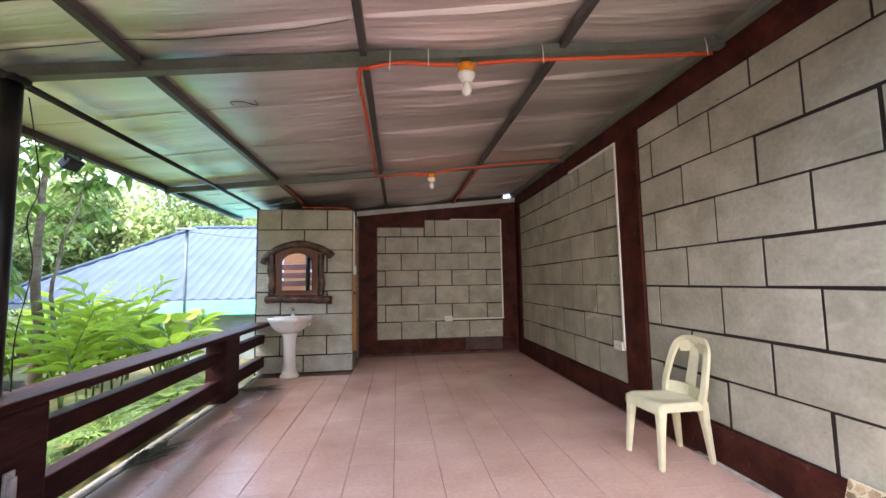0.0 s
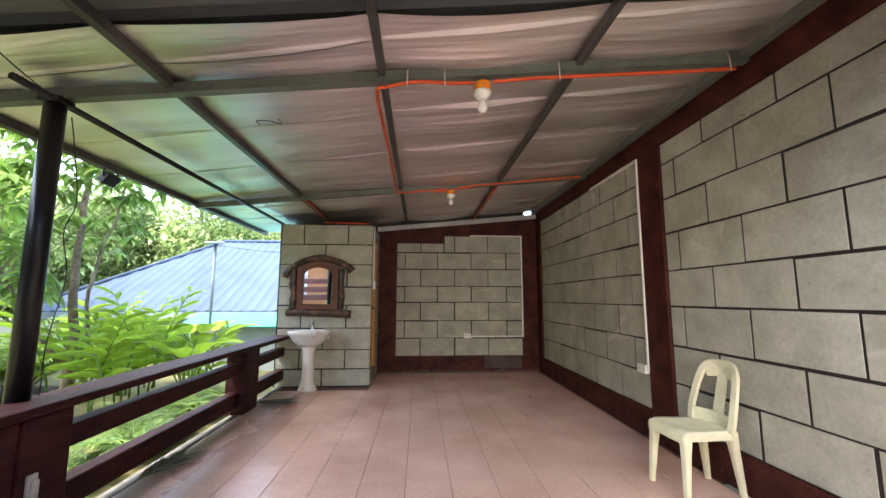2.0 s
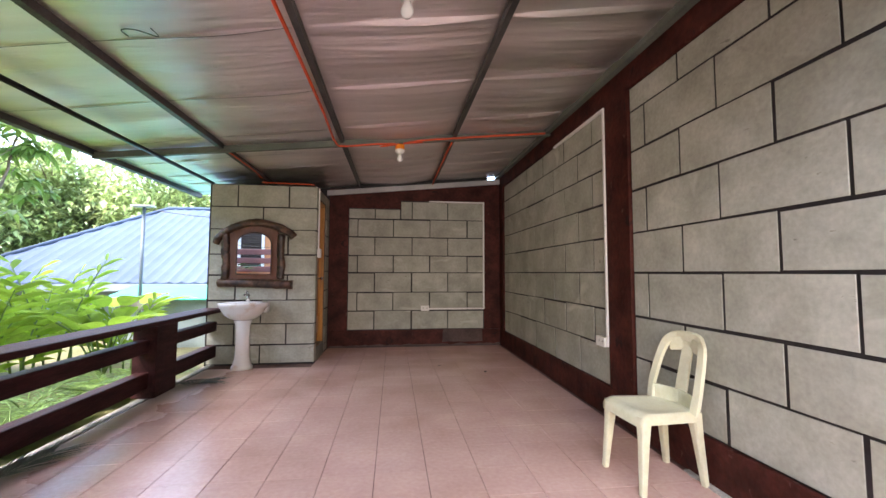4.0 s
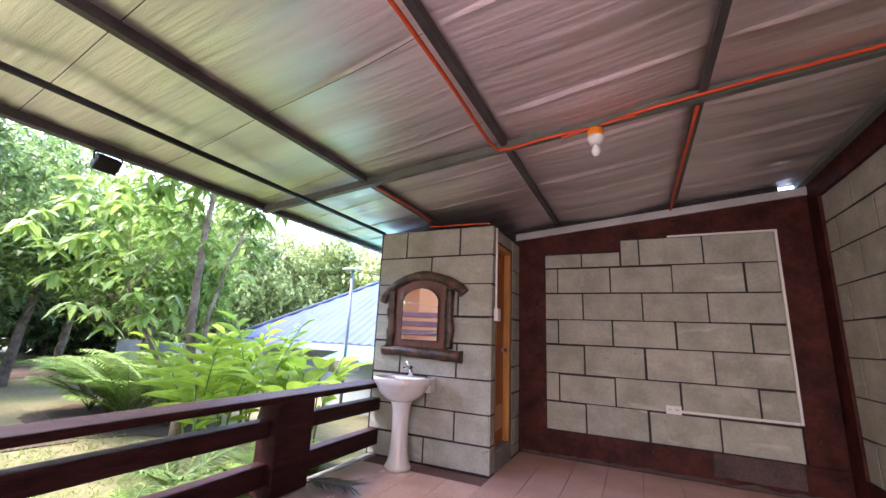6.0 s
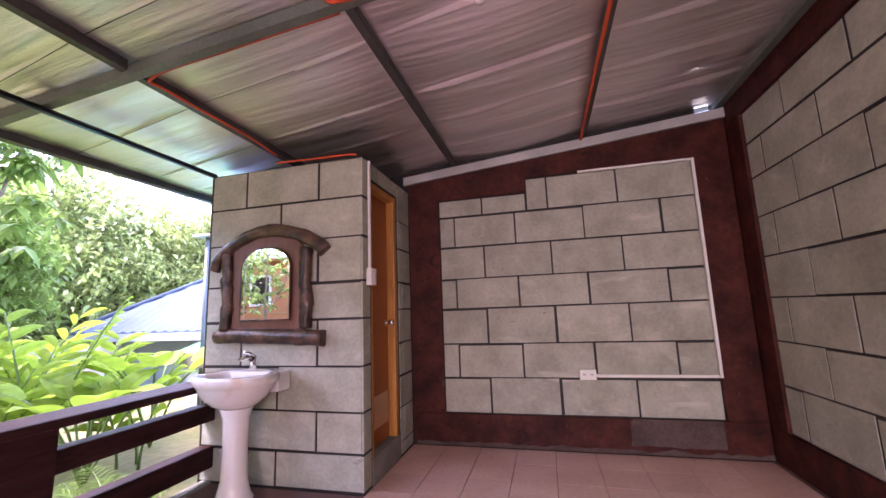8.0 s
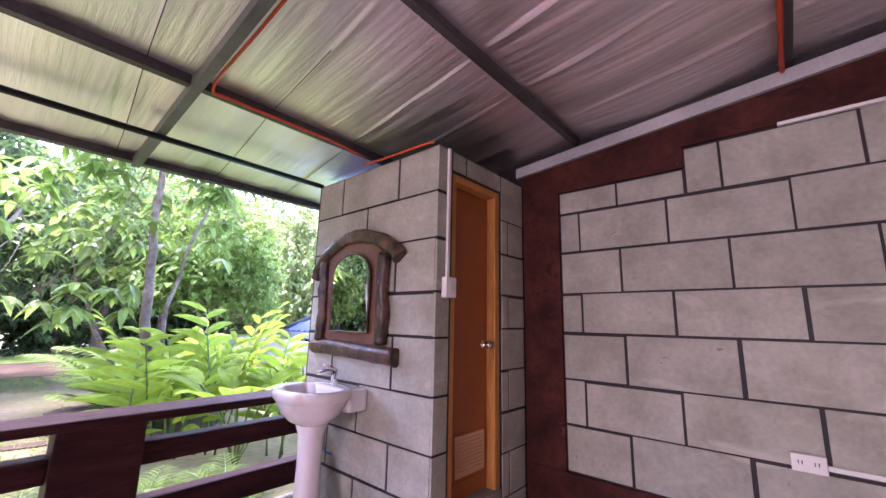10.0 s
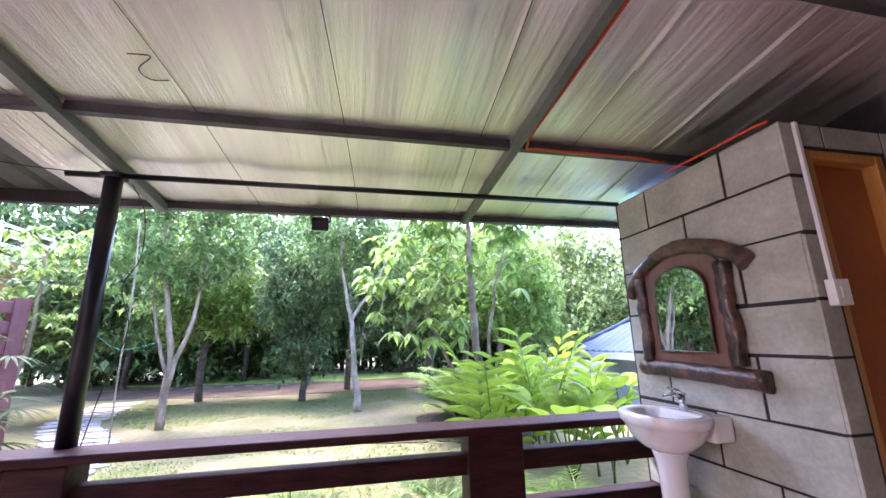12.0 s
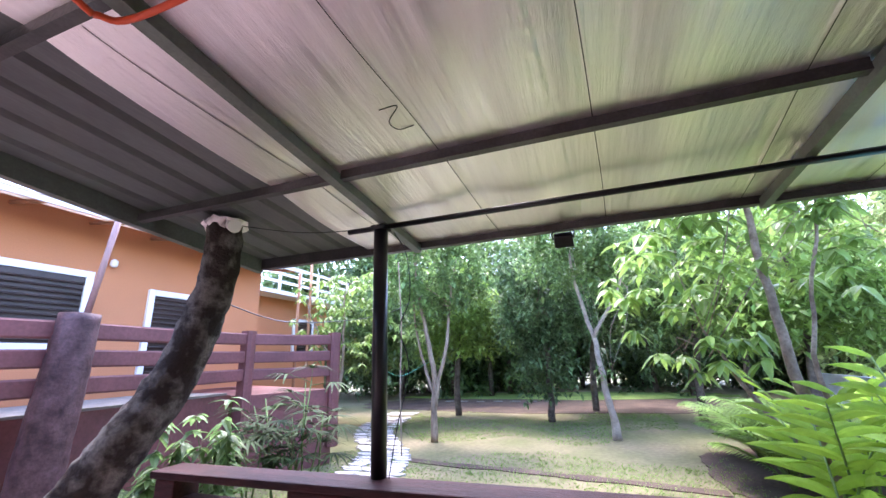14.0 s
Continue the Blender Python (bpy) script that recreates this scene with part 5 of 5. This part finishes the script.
def slat_window(parent, x0, x1, z0, z1, y):
    w = part("window", boxed(x0, x1, y, y + 0.025, z0, z1, bevel=0.004), DARKSLAT, parent, "dark wooden louvres in a white frame")
    for a in ((x0 - 0.09, x0, z0 - 0.09, z1 + 0.09), (x1, x1 + 0.09, z0 - 0.09, z1 + 0.09), (x0, x1, z1, z1 + 0.09), (x0, x1, z0 - 0.09, z0)):
        part("window_frame", boxed(a[0], a[1], y, y + 0.05, a[2], a[3], bevel=0.004), WHITEPAINT, w)
    n = int((z1 - z0) / 0.075)
    for k in range(n):
        bm = bmesh.new()
        box(bm, x0 + 0.01, x1 - 0.01, -0.02, 0.02, -0.006, 0.006)
        bmesh.ops.transform(bm, matrix=pose(0, y + 0.04, z0 + 0.05 + 0.075 * k, -35, 0, 0), verts=bm.verts)
        part("slat", bm, DARKSLAT, w)


slat_window(house, -2.66, -1.45, 1.75, 2.64, HY)
slat_window(house, -4.28, -3.62, 1.3, 2.52, HY)
slat_window(house, 0.2, 1.5, 1.75, 2.62, HY)
bm = bmesh.new()
for k in range(60):
    x = -6.2 + 12.4 * k / 60
    prism(bm, [(-1.75, 3.36), (-1.75, 3.37), (-6.0, 4.6), (-6.0, 4.59)], "x", x, x + 0.2)
part("roof", bm, material("pale_red_roof", (0.55, 0.42, 0.38), 0.6, vary=0.15), house, "pale corrugated roof sheets")
part("fascia", boxed(-6.2, 6.2, -1.8, -1.76, 3.30, 3.38), WHITEPAINT, house)
for k in range(14):
    x = -6.0 + 0.85 * k
    part("rafter", tubed([(x, -1.8, 3.31), (x, HY, 3.42)], 0.03, 6), material("rusty_steel", (0.35, 0.17, 0.09), 0.7, vary=0.3) if k == 0 else bpy.data.materials["rusty_steel"], house)
bm = bmesh.new()
lathe(bm, [(0.03, -0.06), (0.05, -0.03), (0.05, 0.03), (0.02, 0.06)], (-2.95, HY + 0.06, 2.9), 12)
part("wall_lamp", bm, CERAMIC, house)

annex = thing("house", "far orange annex with a white balcony railing", "house", (-9, -4, 0))
part("wall", boxed(-10.5, -6.4, -6.0, -4.2, -0.3, 3.2), ORANGEWALL, annex)
part("roof", boxed(-10.9, -6.0, -6.4, -3.6, 3.2, 3.3), WHITEPAINT, annex)
slat_window(annex, -9.7, -8.95, 1.6, 2.6, -4.2)
for k in range(3):
    part("balcony_rail", boxed(-10.8, -6.0, -3.62, -3.57, 3.5 + 0.22 * k, 3.56 + 0.22 * k), WHITEPAINT, annex)
for k in range(7):
    part("balcony_post", boxed(-10.8 + 0.8 * k, -10.74 + 0.8 * k, -3.62, -3.57, 3.3, 4.0), WHITEPAINT, annex)
for x, y in ((-6.3, -1.6), (-6.9, -2.4)):
    tagged(made("scaffold_pole", tubed([(x, y, -0.2), (x, y, 3.6)], 0.03, 8), bpy.data.materials["rusty_steel"]), "rusty orange steel pole beside the terrace", "pole")

# ---- stone path ----
path = structure("pavement", boxed(-11.2, -10.6, -2.1, -1.2, G - 0.05, G + 0.012), PAVING, "pale irregular stone path through the lawn")
r = random.Random(31)
PATHLINE = curve_points([(-3.4, 1.05, 0), (-4.2, 0.85, 0), (-5.75, 0.45, 0), (-8.0, -1.0, 0), (-10.7, -1.6, 0)], 12)
for k in range(46):
    cx, cy, _ = PATHLINE[k]
    for s in (-0.38, 0.0, 0.38):
        n, a0 = 6, r.uniform(0, 6)
        bm = bmesh.new()
        qx, qy = cx + r.uniform(-0.05, 0.05) - 0.1, cy + s * 0.9 + r.uniform(-0.05, 0.05)
        prism(bm, [(qx + 0.085 * r.uniform(0.75, 1.1) * math.cos(a0 + 6.283 * i / n), qy + 0.19 * r.uniform(0.75, 1.1) * math.sin(a0 + 6.283 * i / n)) for i in range(n)], "z", G - 0.03, G + r.uniform(0.012, 0.03))
        ob = made("stone", bm, PAVING)
        ob.parent = path

# ---- blue-roofed house beyond the garden ----
shed = thing("blue_roofed_house", "low house with a pale blue ribbed metal roof", "house", (-2, 11, -0.5))
EX0, EX1, EY, RY, EZ, RZ = -8.2, 4.0, 9.4, 12.9, 0.95, 2.95
part("wall", boxed(EX0 + 0.7, EX1, EY + 0.6, RY + 3, -0.6, 0.95), BLUEWALL, shed)
bm = bmesh.new()
n = 150
prev = None
for k in range(n + 1):
    x = EX0 + (EX1 - EX0) * k / n
    u = min(1.0, (x - EX0) / 2.5)
    rib = 0.03 if k % 3 == 0 else 0.0
    cur = (bm.verts.new((x, EY, EZ + rib)), bm.verts.new((x, EY + (RY - EY) * u, EZ + (RZ - EZ) * u + rib)), bm.verts.new((x, EY, EZ - 0.03)))
    if prev:
        bm.faces.new((prev[0], cur[0], cur[1], prev[1]))
        bm.faces.new((prev[2], cur[2], cur[0], prev[0]))
    prev = cur
part("roof", bm, BLUEROOF, shed)
bm = bmesh.new()
prism(bm, [(EX0, EY), (EX0 + 2.5, RY), (EX0 + 2.5, RY + 0.2), (EX0, RY + 3)], "z", EZ - 0.05, EZ - 0.02)
part("soffit", bm, WHITEPAINT, shed)
part("ridge_cap", tubed([(EX0, EY, EZ + 0.03), (EX0 + 2.5, RY, RZ + 0.03), (EX1, RY, RZ + 0.03)], 0.05, 8), BLUEROOF, shed)
part("fascia", boxed(EX0, EX1, EY - 0.02, EY - 0.003, EZ - 0.16, EZ - 0.02), BLUEWALL, shed)
lean = thing("lean_to", "pale shed with a bright teal metal roof", "shed", (-3, 8.8, -0.4))
bm = bmesh.new()
prism(bm, [(8.3, 0.68), (8.3, 0.70), (9.2, 0.92), (9.2, 0.90)], "x", -4.3, -0.5)
part("roof", bm, TEAL, lean)
part("wall", boxed(-4.2, -0.6, 8.45, 8.6, -0.5, 0.70), BLUEWALL, lean)
structure("wall_garden", boxed(-15.0, -5.6, 10.2, 10.35, -0.7, 0.62), BLUEWALL, "pale blue-grey garden wall behind the plants")
mast = thing("lamp_post", "thin grey pole with a small solar lamp on top", "street lamp", (-3.5, 8.0, G))
part("pole", tubed([(-3.5, 8.0, -0.4), (-3.5, 8.0, 2.25)], 0.027, 10), material("galvanised_pole", (0.12, 0.15, 0.165), 0.5, metal=0.3), mast)
part("panel", boxed(-3.66, -3.34, 7.9, 8.05, 2.25, 2.28, bevel=0.004), PALE, mast)
tagged(made("concrete_footing", boxed(-3.7, -3.3, 7.85, 8.15, 0.55, 0.75, bevel=0.02), CONCRETE), "grey concrete block at the pole", "block")
tagged(made("cable", tubed(curve_points([(-3.5, 8.0, 2.22), (-2.5, 7.95, 2.1), (-1.4, 7.6, 2.05)]), 0.006, 5), BLACK), "thin cable slung from the lamp pole", "cable")

DRYLEAF = material("dry_grey_green_leaf", (0.11, 0.12, 0.09), 0.7, vary=0.3, scale=6, bump=0, piece=0.4, island=True)
# dry palm fronds swept against the kerb
for k, (x, y, a) in enumerate(((-1.52, 3.35, 80), (-1.56, 5.30, 8))):
    r = random.Random(70 + k)
    L = Leaves()
    d = Vector((math.cos(radians(a)), math.sin(radians(a)), 0))
    for i in range(26):
        p = Vector((x, y, 0.035)) + d * 0.015 * i
        for sg in (-1, 1):
            L.leaf(p, d + Vector((-d.y, d.x, 0)) * 0.7 * sg + Vector((0, 0, r.uniform(0.0, 0.12))), 0.26 * r.uniform(0.5, 1), 0.016, 0.06, 2)
    tagged(new("palm_frond", L.mesh("palm_frond", DRYLEAF)), "fallen dry grey-green palm frond on the floor edge", "frond")

tagged(made("string", tubed(curve_points([(-1.72, 2.6, 1.35), (-4.0, 1.7, 1.22), (-6.75, 0.95, 1.35)]), 0.0025, 5), TEAL), "thin green string tied from the post to a tree", "string")
tagged(made("cable", tubed(curve_points([(-1.42, 1.42, 1.86), (-2.6, 1.2, 1.80), (-4.8, 1.0, 2.1), (-7.0, 0.85, 2.75)]), 0.005, 5), BLACK), "thin dark cable slung from the trunk to a tree", "cable")
for x, y, a in ((1.21, 5.85, 20), (1.73, 5.48, 75)):
    L = Leaves()
    L.leaf(Vector((x, y, 0.006)), Vector((math.cos(radians(a)), math.sin(radians(a)), 0.1)), 0.055, 0.03, 0.0, 4)
    tagged(new("dry_leaf", L.mesh("dry_leaf", DARKBARK)), "small curled dry brown leaf on the tiles", "leaf", "leaves on the floor")
tagged(made("vine", tubed(curve_points([(-5.9, 0.75, G), (-5.92, 0.72, 1.0), (-5.85, 0.78, 2.0), (-5.9, 0.7, 3.2)]), 0.012, 6), BARK), "thin pale vine hanging to the lawn", "vine")
tagged(made("wire_hook", tubed(curve_points([(-0.68, 3.15, 2.495), (-0.69, 3.235, 2.50), (-0.765, 3.157, 2.485), (-0.84, 3.17, 2.485), (-0.85, 3.247, 2.495)]), 0.003, 5), BLACK), "thin dark wire hanging from the foil", "wire")


# ---- blocks of the walls ----
def block_mesh(w, h, cache={}):
    """One block, w wide and h high, lying in x and z, its front face towards -y."""
    key = (round(w, 2), round(h, 2))
    if key not in cache:
        bm = bmesh.new()
        box(bm, 0.0, key[0], -0.005, 0.01, 0.0, key[1])
        es = [e for e in bm.edges if all(v.co.y < 0 for v in e.verts)]
        bmesh.ops.bevel(bm, geom=es, offset=0.0015, segments=1, affect="EDGES")
        bmesh.ops.recalc_face_normals(bm, faces=bm.faces)
        me = bpy.data.meshes.new("block")
        bm.to_mesh(me)
        bm.free()
        me.materials.append(BLOCK)
        cache[key] = me
    return cache[key]


def courses(wall, lo, hi, levels, joints, place, top=None):
    """Courses of blocks between lo and hi; joints: for the even and the odd courses; place: the pose of a block at (u, z)."""
    jitter = random.Random(int(abs(lo) * 100) + len(levels))
    for k, (z0, z1) in enumerate(zip(levels, levels[1:])):
        extra = [0.76] if top and z1 > 2.2 else []
        cuts = [lo] + sorted(u for u in joints[k % 2] + extra if lo + 0.03 < u < hi - 0.03) + [hi]
        for a, b in zip(cuts, cuts[1:]):
            zt = min(z1, top((a + b) / 2)) if top else z1
            if zt - z0 < 0.04:
                continue
            g, e = jitter.uniform(0.0065, 0.0105), jitter.uniform(0.0065, 0.0105)
            ob = new("block", block_mesh(b - a - 2 * g, zt - z0 - 2 * e))
            ob.matrix_world = place(a + g, z0 + e) @ pose(0, 0, 0, 0, jitter.uniform(-0.25, 0.25), 0)
            ob.parent = wall


def steps(start, pitch, n):
    return [start + pitch * k for k in range(-n, n)]


wall_of = {o.name: o for o in scene.objects}
# long wall, near bay: u runs along -y
facing_west = lambda u, z: pose(XR, -u, z, 0, 0, -90)
courses(wall_east, -3.62, 0.45, [0.25, 0.555, 0.855, 1.172, 1.463, 1.78, 2.08, 2.385, 2.57],
        (steps(-2.825, 0.625, 9), steps(-2.495, 0.62, 9)), facing_west)
courses(wall_east, -7.03, -3.94, [0.25, 0.57, 0.87, 1.172, 1.463, 1.755, 2.05, 2.32, 2.57],
        (steps(-4.485, 0.587, 9), steps(-4.205, 0.583, 9)), facing_west)
facing_south = lambda y: (lambda u, z: pose(u, y, z))
courses(wall_north, -0.065, 2.13, [0.262, 0.563, 0.853, 1.168, 1.441, 1.738, 2.03, 2.335], ([0.35, 0.945, 1.53], [0.08, 0.645, 1.235, 1.855]),
        facing_south(YB), lambda u: 2.2 if u < 0.76 else 2.335)
front = wall_of["wall_washroom_front"]
courses(front, XB0 + 0.012, XB1 - 0.0, [0.0, 0.241, 0.506, 0.809, 1.133, 1.398, 1.721, 2.015, 2.31],
        ([-1.04], [-1.36, -0.72]), facing_south(YF))
facing_east = lambda u, z: pose(XB1, u, z, 0, 0, 90)
LEV = [0.0, 0.241, 0.506, 0.809, 1.133, 1.398, 1.721, 2.015, 2.31]
LEW = [0.0, 0.10, 0.372, 0.631, 0.902, 1.186, 1.42, 1.718, 1.97, 2.31]
courses(wall_of["wall_washroom_side_1"], YF - 0.012, D0 - 0.01, LEV, ([], []), facing_east)
courses(wall_of["wall_washroom_side_2"], D1 + 0.01, YB - 0.03, LEW, ([], [7.03]), facing_east)
courses(wall_of["wall_washroom_lintel"], D0 - 0.01, D1 + 0.01, [DZ + 0.005, 2.31], ([6.52], []), facing_east)

# ---- floor tiles ----
PITCH = 0.303
bm = bmesh.new()
box(bm, -PITCH / 2 + 0.002, PITCH / 2 - 0.002, -PITCH / 2 + 0.0012, PITCH / 2 - 0.0012, -0.012, 0.0)
bmesh.ops.bevel(bm, geom=[e for e in bm.edges if all(v.co.z > -0.001 for v in e.verts)], offset=0.001, segments=1, affect="EDGES")
tile_mesh = bpy.data.meshes.new("tile")
bm.to_mesh(tile_mesh)
bm.free()
tile_mesh.materials.append(TILE)
rnd = random.Random(8)
for i in range(-5, 9):
    for j in range(-9, 14):
        x, y = -0.052 + PITCH * (i + 0.5), 3.283 + PITCH * (j + 0.5)
        if y < 1.5 or x - PITCH / 2 < -1.6 or x + PITCH / 2 > XR + 0.15 or y + PITCH / 2 > YB + 0.1 or (y + PITCH / 2 > YF + 0.02 and x + 0.1 < XB1):
            continue
        ob = new("tile", tile_mesh)
        ob.location = (x, y, rnd.uniform(-0.0006, 0.0006))
        ob.rotation_euler = (rnd.uniform(-0.002, 0.002), rnd.uniform(-0.002, 0.002), 0)
        ob.parent = floor
